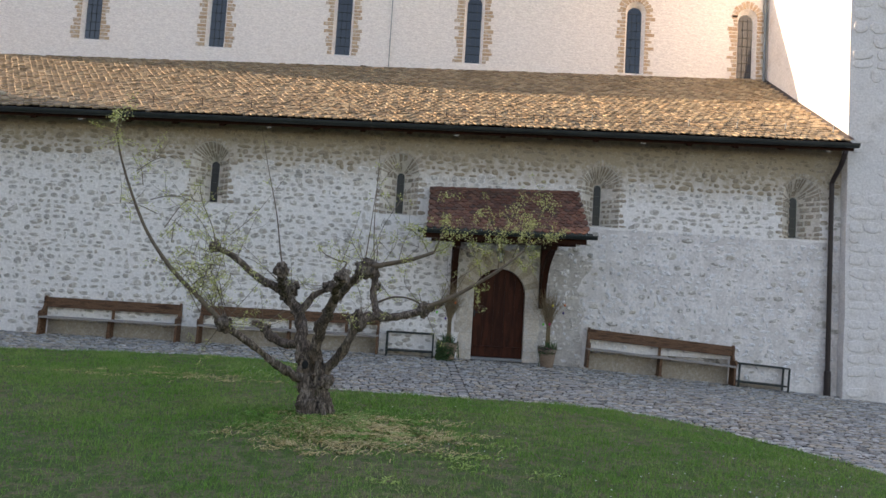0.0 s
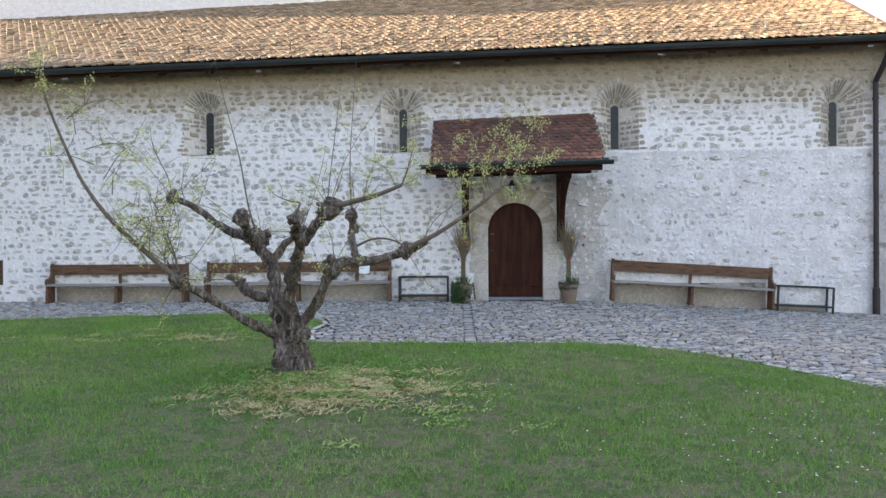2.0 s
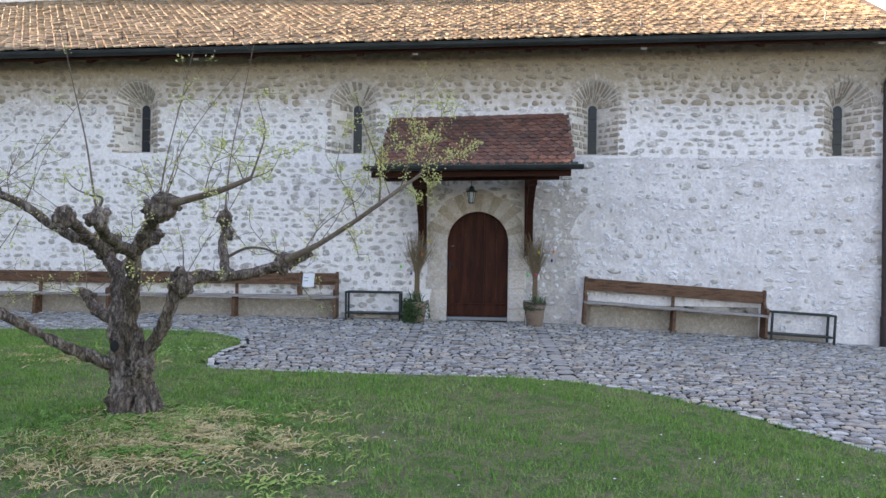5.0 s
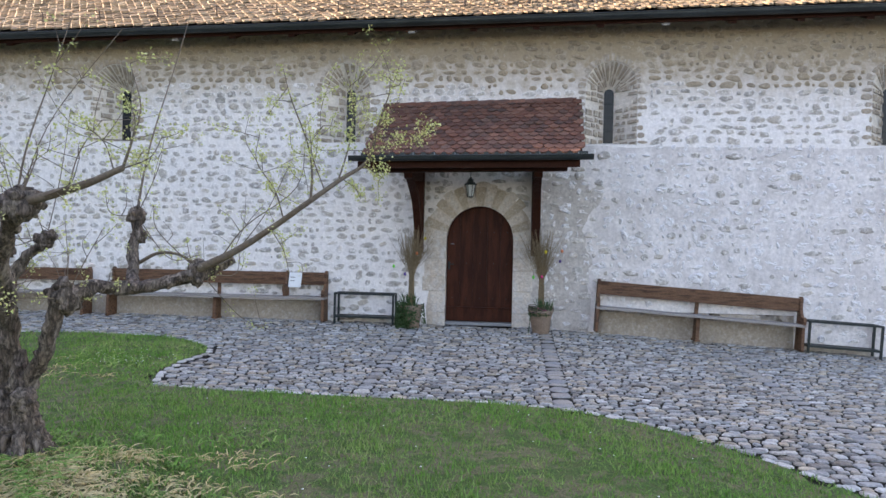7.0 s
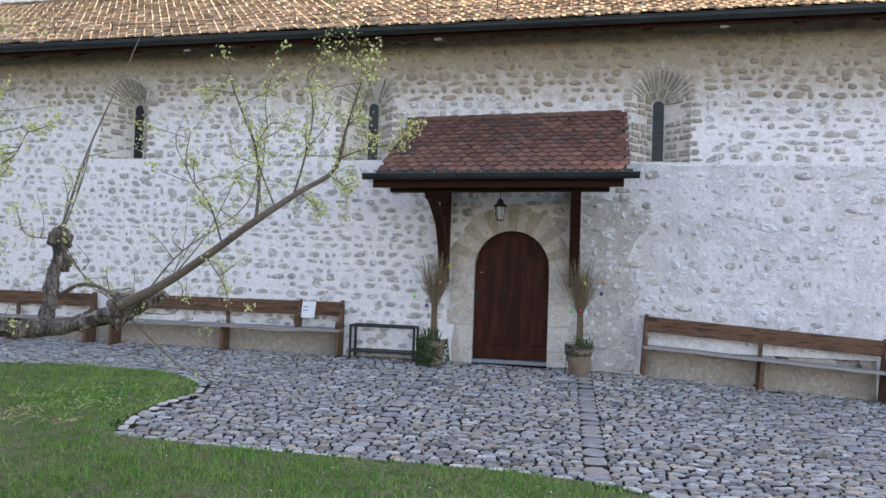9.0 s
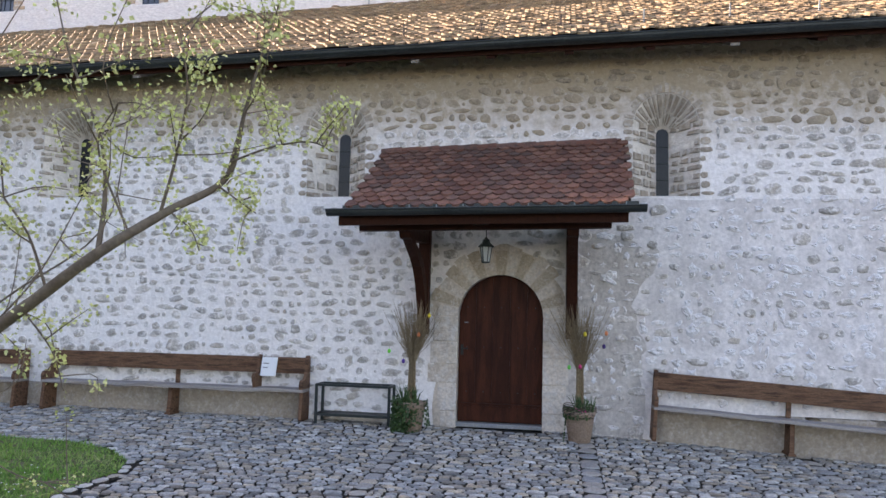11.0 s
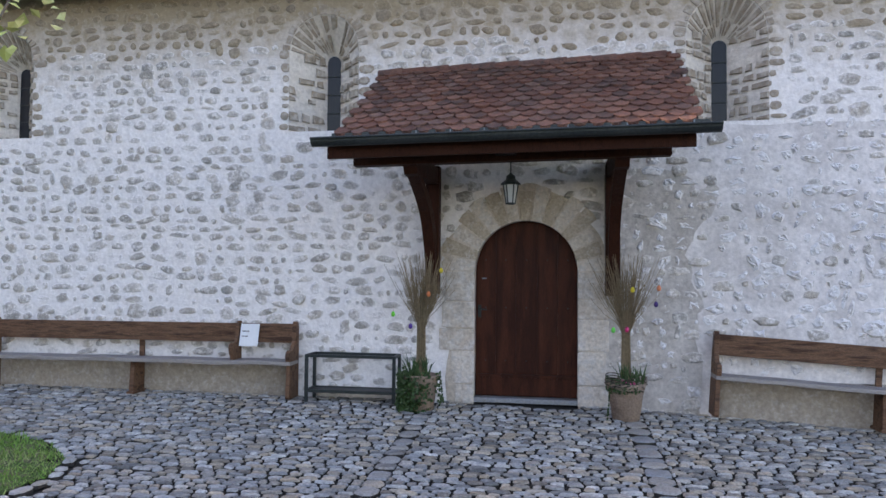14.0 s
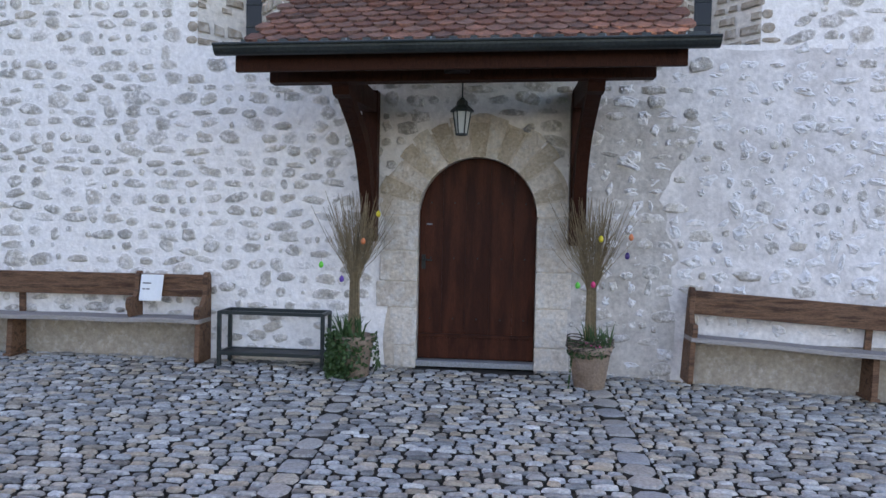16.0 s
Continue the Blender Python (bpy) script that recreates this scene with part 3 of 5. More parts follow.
def nave_window(i, c):
    win = empty(f"window_{i}", (c, NAVE_Y, 8.30))
    tagged(win, "round-headed clerestory window with brick jambs", "window", kind="structure")
    o, n_ = arch(0, 0.30, 0.0, 1.95, 10), arch(0, 0.215, 0.10, 1.90, 10)
    bm = bmesh.new()
    a = [bm.verts.new((x, 0, z)) for x, z in o]
    b = [bm.verts.new((x, 0.16, z)) for x, z in n_]
    for k in range(len(a)):
        j = (k + 1) % len(a)
        bm.faces.new((a[k], a[j], b[j], b[k]))
    part("splay", bm, M_UPPER, win)
    part("pane", bm_prism(n_, 0.15, 0.19, "y"), M_PANE_SKY, win, "dark leaded glass")
    bars = bmesh.new()
    for z in np.arange(0.35, 2.0, 0.26):
        bm_box(-0.215, 0.215, 0.138, 0.15, z, z + 0.012, bm=bars)
    for x in (-0.075, 0.075):
        bm_box(x - 0.005, x + 0.005, 0.138, 0.15, 0.1, 2.0, bm=bars)
    part("leading", bars, M_METAL, win)
    r = random.Random(i)
    for side in (-1, 1):
        z = 0.05
        while z < 1.92:
            h = r.uniform(0.07, 0.12)
            x0, x1 = sorted((side * 0.298, side * (0.298 + r.uniform(0.10, 0.30))))
            part("brick", bm_box(x0, x1, -0.014, 0.01, z, z + h, 0.01), M_BRICK, win)
            z += h + 0.025
    for k in range(11):
        part("brick", wedge(0, 1.95, math.pi * (k + 0.1) / 11, math.pi * (k + 0.9) / 11, 0.298, 0.298 + r.uniform(0.16, 0.24), -0.014, 0.01), M_BRICK, win)


for i, c in enumerate(CLER, 5):
    nave_window(i, c)

nroof = bmesh.new()
vs = [nroof.verts.new(p) for p in ((NAVE_WEST, NAVE_Y - 0.15, NAVE_TOP), (TOWER_X, NAVE_Y - 0.15, NAVE_TOP), (TOWER_X, NAVE_Y + 5, NAVE_TOP + 3.5), (NAVE_WEST, NAVE_Y + 5, NAVE_TOP + 3.5), (NAVE_WEST, NAVE_Y + 10, NAVE_TOP), (TOWER_X, NAVE_Y + 10, NAVE_TOP), (NAVE_WEST, NAVE_Y - 0.15, NAVE_TOP - 0.15), (TOWER_X, NAVE_Y - 0.15, NAVE_TOP - 0.15), (NAVE_WEST, NAVE_Y + 10, 0), (TOWER_X, NAVE_Y + 10, 0))]
for f in ((0, 1, 2, 3), (3, 2, 5, 4), (6, 7, 1, 0), (4, 5, 9, 8)):
    nroof.faces.new([vs[k] for k in f])
tagged(obj("roof_nave", nroof, M_TILE), "pitched tiled roof of the nave", "roof", kind="structure")

tb = bm_box(TOWER_X, 15.0, TOWER_Y, 10.0, -1.2, 22.0)
bmesh.ops.subdivide_edges(tb, edges=tb.edges[:], cuts=24, use_grid_fill=True)
for v in tb.verts:
    v.co += Vector((noise.noise(v.co * 0.9), noise.noise(v.co * 0.9 + Vector((9, 0, 0))), 0)) * 0.025
tower = tagged(obj("wall_tower", tb, M_TOWER), "thickly whitewashed stone wall of the church tower", "wall", kind="structure")

# ---- ground: earth sheet, lawn, paving ----
LAWN = [(-40, -3.6), (-14, -3.4), (-10, -2.9), (-8, -2.45), (-6.2, -2.15), (-5.0, -2.2), (-4.25, -2.45), (-3.75, -2.9), (-3.55, -3.4), (-3.6, -4.0), (-3.55, -4.7), (-3.30, -5.38), (-2.3, -5.48), (-1.0, -5.50), (0.3, -5.50), (1.3, -5.55), (2.0, -5.85), (2.7, -6.5), (3.3, -7.3), (3.8, -8.2), (4.4, -9.6), (5.0, -12), (5.3, -16), (5.4, -45), (-40, -45)]


def densify(poly, step=0.12):
    out = []
    for (x0, y0), (x1, y1) in zip(poly, poly[1:] + poly[:1]):
        n = max(1, int(math.hypot(x1 - x0, y1 - y0) / step)) if max(abs(x0), abs(x1)) < 15 and min(y0, y1) > -20 else 1
        out += [(x0 + (x1 - x0) * k / n, y0 + (y1 - y0) * k / n) for k in range(n)]
    return out


LAWN_NP = np.array(LAWN)


def in_lawn(x, y):
    """Whether points lie inside the lawn's outline."""
    x, y = np.asarray(x, float), np.asarray(y, float)
    inside = np.zeros(x.shape, bool)
    px, py = LAWN_NP[:, 0], LAWN_NP[:, 1]
    for k in range(len(px)):
        j = k - 1
        cross = (py[k] > y) != (py[j] > y)
        with np.errstate(divide="ignore", invalid="ignore"):
            xi = (px[j] - px[k]) * (y - py[k]) / (py[j] - py[k]) + px[k]
        inside ^= cross & (x < xi)
    return inside


def sheet(name, xs, ys, mat, dz=0.0, rough=0.0):
    X, Y = np.meshgrid(xs, ys)
    Z = ground_z(X, Y) + dz
    if rough:
        Z = Z + rough * (rng.random(Z.shape) - 0.5)
    v = np.stack([X, Y, Z], -1).reshape(-1, 3)
    nx, ny = len(xs), len(ys)
    f = [(j * nx + i, j * nx + i + 1, (j + 1) * nx + i + 1, (j + 1) * nx + i) for j in range(ny - 1) for i in range(nx - 1)]
    return pydata(name, v.tolist(), f, mat, smooth=True)


gx = np.concatenate([[-400, -120, -60], np.arange(-30, 30.1, 0.5), [60, 120, 400]])
gy = np.concatenate([[-400, -120, -60], np.arange(-40, 0.6, 0.5), [12, 60, 400]])
ground = tagged(sheet("ground", gx, gy, M_JOINT, -0.034), "dark earth in the joints under the paving", "ground", kind="structure")

# the lawn: a sheet with a raised, slightly ragged edge
lawn_edge = densify(LAWN)
bm = bmesh.new()
cells = {}
step = 0.3
for ix in range(int(-26 / step), int(6.2 / step)):
    for iy in range(int(-30 / step), int(-1.8 / step)):
        x, y = (ix + 0.5) * step, (iy + 0.5) * step
        if in_lawn(x, y):
            quad = []
            for a, b in ((ix, iy), (ix + 1, iy), (ix + 1, iy + 1), (ix, iy + 1)):
                if (a, b) not in cells:
                    qx, qy = a * step, b * step
                    if not in_lawn(qx, qy):
                        d = np.hypot(*(np.array(lawn_edge) - (qx, qy)).T)
                        qx, qy = lawn_edge[int(d.argmin())]
                    cells[a, b] = bm.verts.new((qx, qy, float(ground_z(qx, qy)) + 0.012))
                quad.append(cells[a, b])
            if len(set(quad)) == 4:
                bm.faces.new(quad)
lawn = tagged(obj("lawn", bm, M_EARTH, smooth=True), "mown green lawn with thin earthy patches", "lawn", kind="structure")

# ---- eaves: gutter, rafter ends, downpipe, snow guard ----


def half_gutter(x0, x1, yz, r, n=30):
    bm = bmesh.new()
    rows = []
    for x in np.linspace(x0, x1, n):
        y, z = yz(x)
        outer = [bm.verts.new((x, y + r * math.cos(a), z + r * math.sin(a))) for a in np.linspace(math.pi, 2 * math.pi, 9)]
        inner = [bm.verts.new((x, y + (r - 0.006) * math.cos(a), z + (r - 0.006) * math.sin(a))) for a in np.linspace(2 * math.pi, math.pi, 9)]
        rows.append(outer + inner)
    k = len(rows[0])
    for a, b in zip(rows, rows[1:]):
        for j in range(k):
            bm.faces.new((a[j], a[(j + 1) % k], b[(j + 1) % k], b[j]))
    bm.faces.new(rows[0])
    bm.faces.new(rows[-1][::-1])
    bmesh.ops.recalc_face_normals(bm, faces=bm.faces[:])
    return bm


gut = empty("gutter", (0, 0, 0))
tagged(gut, "long dark painted half-round gutter under the aisle roof", "gutter", kind="structure")
part("channel", half_gutter(WEST, TOWER_X + 0.05, lambda x: (EAVE_Y - 0.07, eave_z(x) + 0.03), 0.085), M_GUTTER, gut)
part("bead", tube([(x, EAVE_Y - 0.155, eave_z(x) + 0.035) for x in (WEST, -10, 0, TOWER_X + 0.05)], [0.012] * 4, 8), M_GUTTER, gut)
part("apron", bm_prism([(WEST, eave_z(WEST) + 0.02), (TOWER_X, eave_z(TOWER_X) + 0.02), (TOWER_X, eave_z(TOWER_X) - 0.10), (WEST, eave_z(WEST) - 0.10)], EAVE_Y + 0.02, EAVE_Y + 0.045, "y"), M_WOOD_DARK, gut)
rafters = empty("rafters", (0, 0, 5.2))
tagged(rafters, "dark wooden rafter ends under the eaves", "rafter", kind="structure")
for k, x in enumerate(np.arange(-14.2, 7.8, 1.08)):
    b = bm_box(x - 0.06, x + 0.06, EAVE_Y + 0.05, 0.05, eave_z(x) - 0.17 - 5.2, eave_z(x) - 0.02 - 5.2, 0.008)
    for v in b.verts:
        v.co.z += (v.co.y - EAVE_Y) * 0.45
    part("rafter_end", b, M_WOOD_DARK if k % 4 else M_WOOD_GREY, rafters)

pipe = empty("downpipe", (7.68, -0.12, 0))
tagged(pipe, "brown metal downpipe with a thick cast foot against the wall", "downpipe")
zb = float(ground_z(7.68, -0.12))
part("pipe", tube(smooth_path([(0, 0, zb), (0, 0, 2.0), (0, 0, 4.35), (0, -0.03, 4.60), (0.05, -0.28, 4.95), (0.06, -0.45, 5.25)], 26), [0.055] * 26, 12), M_PIPE, pipe, smooth=True)
part("foot", tube([(0, 0, zb), (0, 0, zb + 0.55), (0, 0, zb + 0.58)], [0.075, 0.075, 0.062], 12), M_PIPE, pipe)
for z in (0.9, 2.6, 4.2):
    part("clip", tube([(0, 0, z), (0, 0, z + 0.035)], [0.066, 0.066], 12), M_PIPE, pipe)
part("wall_pin", bm_box(-0.02, 0.02, 0, 0.12, 4.2, 4.235), M_PIPE, pipe)

rod = empty("lightning_rod", (-3.3, NAVE_Y, 8))
tagged(rod, "thin grey lightning conductor down the nave wall", "conductor")
part("wire", tube([(0, -0.03, -0.05), (0, -0.03, 2.9)], [0.012, 0.012], 6), M_ZINC, rod)
corner = empty("nave_downpipe", (7.88, 4.12, 7))
tagged(corner, "pale downpipe in the corner of nave and tower", "downpipe")
part("pipe", tube([(0, 0, 1.25), (0, 0, 3.9)], [0.045, 0.045], 10), M_ZINC, corner)

guard = empty("snow_guard", (0, 0, 0))
tagged(guard, "two thin snow guard bars on metal posts along the roof", "snow guard")
for k, s in enumerate((0.085, 0.11)):
    part("bar", tube([roof_point(x, s) + Vector((0, -0.03, 0.10 + 0.05 * k)) for x in (-9, 0, TOWER_X - 0.05)], [0.005] * 3, 6), M_PIPE, guard)
for x in np.arange(-8.4, 7.9, 1.15):
    p = roof_point(x, 0.095)
    part("guard_post", tube([p, p + Vector((0, -0.05, 0.24))], [0.014, 0.012], 6), M_ZINC if x > 1 else M_PIPE, guard)

# lead flashings where the roof meets tower and nave
fl = bmesh.new()
v = [fl.verts.new(p) for p in (roof_point(TOWER_X - 0.16, 0) + Vector((0, 0, 0.05)), roof_point(TOWER_X - 0.004, 0) + Vector((0, 0, 0.09)), roof_point(TOWER_X - 0.004, 1) + Vector((0, 0, 0.09)), roof_point(TOWER_X - 0.16, 1) + Vector((0, 0, 0.05)))]
fl.faces.new(v)
tagged(obj("flashing", fl, M_PIPE), "dark sheet metal flashing against the tower", "flashing", kind="structure")

# ---- porch roof over the door ----
PX0, PX1, PY0, PZ0, PZ1 = -1.78, 1.72, -1.84, 2.75, 3.90


def porch_point(x, s):
    return Vector((x - (0.035 * (1 - s) if x > 0 else 0.0) * x, PY0 * (1 - s) - 0.01, PZ0 + (PZ1 - PZ0) * s + x * (0.015 + 0.014 * s)))


porch = empty("door_canopy", (0, 0, 0))
tagged(porch, "small red-brown tiled pent roof on curved brown wooden brackets", "canopy", kind="structure")
bm = bmesh.new()
vv = [bm.verts.new(porch_point(x, s) - Vector((0, 0, d))) for d in (0.0, 0.05) for x, s in ((PX0 + 0.02, 0), (PX1 - 0.02, 0), (PX1 - 0.02, 1), (PX0 + 0.02, 1))]
for f in ((0, 1, 2, 3), (7, 6, 5, 4), (0, 4, 5, 1), (1, 5, 6, 2), (2, 6, 7, 3), (3, 7, 4, 0)):
    bm.faces.new([vv[k] for k in f])
part("roof_deck", bm, M_WOOD_DARK, porch)
part("front_beam", bm_box(-1.66, 1.44, -1.52, -1.38, 2.55, 2.70, 0.012), M_WOOD_DARK, porch)
part("fascia", bm_box(-1.84, 1.61, -1.80, -1.75, 2.60, 2.75, 0.006), M_WOOD_DARK, porch)
part("wall_plate", bm_box(-1.6, 1.5, -0.12, 0.0, 3.55, 3.70, 0.008), M_WOOD_DARK, porch)
for x in np.linspace(-1.6, 1.5, 6):
    b = bm_box(x - 0.05, x + 0.05, -1.78, -0.02, -0.16, -0.06)
    for v in b.verts:
        v.co.z += PZ0 + (v.co.y - PY0) * (PZ1 - PZ0) / -PY0
    part("rafter", b, M_WOOD_DARK, porch)
for x in (-1.09, 0.99):
    part("bracket_post", bm_box(x - 0.08, x + 0.08, -0.16, -0.0, 1.21, 2.72, 0.012), M_WOOD_DARK, porch)
    arm = [(-0.02, 2.72), (-1.50, 2.68), (-1.52, 2.56), (-1.44, 2.53), (-1.40, 2.47), (-1.30, 2.46), (-0.02, 2.54)]
    part("bracket_arm", bm_prism(arm, x - 0.07, x + 0.07, "x"), M_WOOD_DARK, porch)
    upper = smooth_path([(0, -0.14, 1.36), (0, -0.30, 1.75), (0, -0.62, 2.16), (0, -1.34, 2.50)], 10)
    lower = smooth_path([(0, -1.18, 2.50), (0, -0.55, 2.26), (0, -0.22, 1.92), (0, -0.14, 1.70)], 10)
    part("bracket_strut", bm_prism([(p[1] - 0.03, p[2]) for p in upper] + [(p[1] + 0.03, p[2]) for p in lower], x - 0.06, x + 0.06, "x"), M_WOOD_DARK, porch)
part("channel", half_gutter(-1.95, 1.80, lambda x: (PY0 - 0.075, 2.765), 0.07, 4), M_GUTTER, porch, "dark green-black gutter")
part("bead", tube([(-1.95, PY0 - 0.147, 2.768), (1.80, PY0 - 0.147, 2.768)], [0.012, 0.012], 8), M_GUTTER, porch)
part("drip_strip", bm_prism([(PX0, 2.76), (PX1, 2.76), (PX1, 2.835), (PX0, 2.835)], PY0 - 0.012, PY0 - 0.004, "y"), M_GUTTER, porch, "dark metal drip strip")
for x in (-0.95, -0.62, -0.30, -0.25, 0.28, 0.42, 0.47, 0.86, 1.0, 1.06, 1.22, 1.36, 1.5, 1.58):
    part("strip_clip", bm_box(x - 0.006, x + 0.006, PY0 - 0.017, PY0 - 0.011, 2.775, 2.833, 0.001), M_ZINC, porch, "bright zinc clip")
part("roundel", lathe([(0.10, 0), (0.105, 0.02), (0.085, 0.04), (0.03, 0.045)], 20, (-0.12, -1.535, 2.60)), M_PIPE, porch)

for ob in porch.children:
    if ob.name.split(".")[0] not in ("roof_deck", "bracket_post"):
        for v in ob.data.vertices:
            v.co.z += v.co.x * (0.015 + 0.014 * min(1.0, max(0.0, 1 + v.co.y / 1.84))) - (0.02 if v.co.y < -1.75 else 0.0)

lantern = empty("hanging_lantern", (-0.11, -1.0, 2.17))
tagged(lantern, "small hexagonal black iron lantern with frosted glass on a chain", "lantern")
part("glass", lathe([(0.045, 0.015), (0.075, 0.21)], 6), M_LAMP_GLASS, lantern, "frosted glass")
for k in range(6):
    a = 2 * math.pi * k / 6
    part("frame_bar", tube([(0.048 * math.cos(a), 0.048 * math.sin(a), 0.01), (0.078 * math.cos(a), 0.078 * math.sin(a), 0.21)], [0.006, 0.006], 5), M_METAL, lantern)
part("base", lathe([(0.03, 0.0), (0.052, 0.004), (0.052, 0.018), (0.04, 0.02)], 6), M_METAL, lantern)
part("cap", lathe([(0.105, 0.205), (0.10, 0.222), (0.05, 0.265), (0.045, 0.30), (0.025, 0.315), (0.008, 0.335)], 6), M_METAL, lantern)
part("chain", tube([(0, 0, 0.33), (0, 0, 0.95)], [0.007, 0.007], 6), M_METAL, lantern)

# ---- benches, metal stands, pots ----


def bench_end(x, arm=True, seat_h=0.42):
    pts = [(-0.05, 0.0), (-0.34, 0.0), (-0.36, 0.03), (-0.33, 0.40)]
    if arm:
        pts += [(-0.36, 0.44), (-0.375, 0.50), (-0.35, 0.56), (-0.30, 0.575), (-0.27, 0.56), (-0.235, 0.575), (-0.19, 0.63), (-0.16, 0.68), (-0.155, 0.76), (-0.155, 0.86), (-0.12, 0.905)]
    else:
        pts += [(-0.22, 0.44), (-0.16, 0.52), (-0.14, 0.86), (-0.12, 0.90)]
    pts += [(-0.07, 0.90), (-0.045, 0.85)]
    return bm_prism(pts, x - 0.025, x + 0.025, "x", 0.004)


def bench(x0, x1, base, tilt, dividers=(), mids=1, y=-0.03):
    ln = x1 - x0
    b = empty("bench", (x0, y, base))
    b.rotation_euler = (0, tilt, 0)
    tagged(b, "old brown wooden bench with grey weathered seat against the wall", "bench", group="benches along the wall")
    part("end_panel", bench_end(0.03), M_WOOD, b)
    part("end_panel", bench_end(ln - 0.03), M_WOOD, b)
    sb = bm_box(0.0, ln, -0.36, -0.06, 0.40, 0.445, 0.01)
    bmesh.ops.subdivide_edges(sb, edges=[e for e in sb.edges if abs(e.verts[0].co.x - e.verts[1].co.x) > 1], cuts=30)
    for v in sb.verts:
        v.co.z += 0.008 * noise.noise(Vector((v.co.x * 2 + x0, 0, 0)))
        v.co.y += 0.010 * noise.noise(Vector((v.co.x * 3 + x0, 5, 0)))
    part("seat", sb, M_WOOD_GREY, b, "grey weathered plank seat")
    bb = bm_box(0.0, ln, -0.125, -0.085, 0.645, 0.875, 0.008)
    bmesh.ops.rotate(bb, verts=bb.verts, cent=(0, -0.1, 0.65), matrix=Matrix.Rotation(0.05, 3, "X"))
    part("backrest", bb, M_WOOD, b)
    for k in range(mids):
        x = ln * (k + 1) / (mids + 1)
        part("pedestal", bm_prism([(-0.05, 0), (-0.30, 0), (-0.27, 0.40), (-0.05, 0.40)], x - 0.03, x + 0.03, "x", 0.004), M_WOOD, b)
        part("back_post", bm_box(x - 0.03, x + 0.03, -0.085, -0.05, 0.40, 0.86, 0.004), M_WOOD, b)
        part("foot", bm_box(x - 0.045, x + 0.045, -0.32, -0.03, 0.0, 0.03, 0.004), M_WOOD, b)
    for x in dividers:
        pts = [(-0.08, 0.445), (-0.31, 0.445), (-0.325, 0.50), (-0.35, 0.53), (-0.36, 0.59), (-0.33, 0.645), (-0.28, 0.65), (-0.24, 0.635), (-0.20, 0.67), (-0.17, 0.72), (-0.165, 0.86), (-0.13, 0.905), (-0.08, 0.90)]
        part("divider_arm", bm_prism(pts, x - 0.022, x + 0.022, "x", 0.004), M_WOOD, b, "curved carved divider arm")
    return b


bench(2.02, 5.45, -0.06, math.atan2(0.215, 3.43))
bench(-6.86, -2.73, -0.065, -0.004, dividers=(3.38,))
bench(-10.45, -7.30, -0.085, 0.0)

paper = empty("paper_notice", (-3.32, -0.20, 0.55))
tagged(paper, "white paper notice taped to the bench's back", "notice")
pb = bm_box(-0.115, 0.115, -0.003, 0.0, 0.0, 0.27)
bmesh.ops.subdivide_edges(pb, edges=pb.edges[:], cuts=4, use_grid_fill=True)
for v in pb.verts:
    v.co.y += -0.02 * (1 - v.co.z / 0.27) + 0.008 * math.sin(v.co.x * 14)
    v.co.x += 0.02 * (v.co.z / 0.27 - 0.5)
part("sheet", pb, M_PAPER, paper)
for z, x0, x1 in ((0.175, -0.09, 0.0), (0.115, -0.09, -0.06), (0.115, -0.05, -0.015)):
    part("printed_bar", bm_box(x0, x1, -0.024 + 0.02 * z / 0.27 - 0.006, -0.024 + 0.02 * z / 0.27 - 0.004, z, z + 0.012), M_INK, paper)


def metal_stand(x0, x1, base, tilt):
    ln, dep, h = x1 - x0, 0.32, 0.56
    s = empty("metal_stand", (x0, -0.04, base))
    s.rotation_euler = (0, tilt, 0)
    tagged(s, "low black square-tube metal stand with a lower shelf, against the wall", "metal stand", group="metal stands beside the benches")
    t = 0.036
    for x in (0, ln - t):
        for y in (-dep, -t):
            part("leg", bm_box(x, x + t, y, y + t, 0, h - 0.005, 0.003), M_METAL, s)
    for z0 in (h - 0.035, 0.115):
        for y in (-dep - 0.002, -t + 0.002):
            part("rail", bm_box(t * 0.5, ln - t * 0.5, y, y + t, z0, z0 + 0.035, 0.003), M_METAL, s)
        for x in (0.002, ln - t - 0.002):
            part("side_rail", bm_box(x, x + t, -dep + t * 0.5, -t * 0.5, z0 + 0.002, z0 + 0.033, 0.003), M_METAL, s)
    part("shelf", bm_box(t, ln - t, -dep + t, -t, 0.125, 0.14), M_METAL, s, "dark metal shelf")
    return s


metal_stand(-2.56, -1.47, -0.07, 0)
metal_stand(5.50, 6.68, float(ground_z(5.50, -0.2)) - 0.01, math.atan2(0.055, 1.1))

hatch = empty("wall_hatch", (-11.84, 0.24, 0.32))
tagged(hatch, "brown wooden hatch deep in a small wall recess", "hatch", kind="structure")
part("board", bm_box(-0.18, 0.18, 0.0, 0.05, 0.0, 0.58, 0.006), M_WOOD, hatch)
for z in (0.1, 0.45):
    part("batten", bm_box(-0.16, 0.16, -0.02, 0.0, z, z + 0.05, 0.004), M_WOOD, hatch)


def footing(x0, x1, h):
    bm = bm_box(x0, x1, -0.014, 0.0, -0.5, h)
    bmesh.ops.subdivide_edges(bm, edges=[e for e in bm.edges], cuts=20, use_grid_fill=True)
    for v in bm.verts:
        if v.co.y < -0.01:
            v.co.y += 0.012 * noise.noise(v.co * 5)
        if v.co.z > h - 0.01:
            v.co.z += 0.035 * noise.noise(v.co * 3) - (0.05 * max(0, v.co.x - 0.8))
    return tagged(obj("footing", bm, M_DADO, smooth=True), "rough tan mortar footing at the base of the wall", "footing", kind="structure")


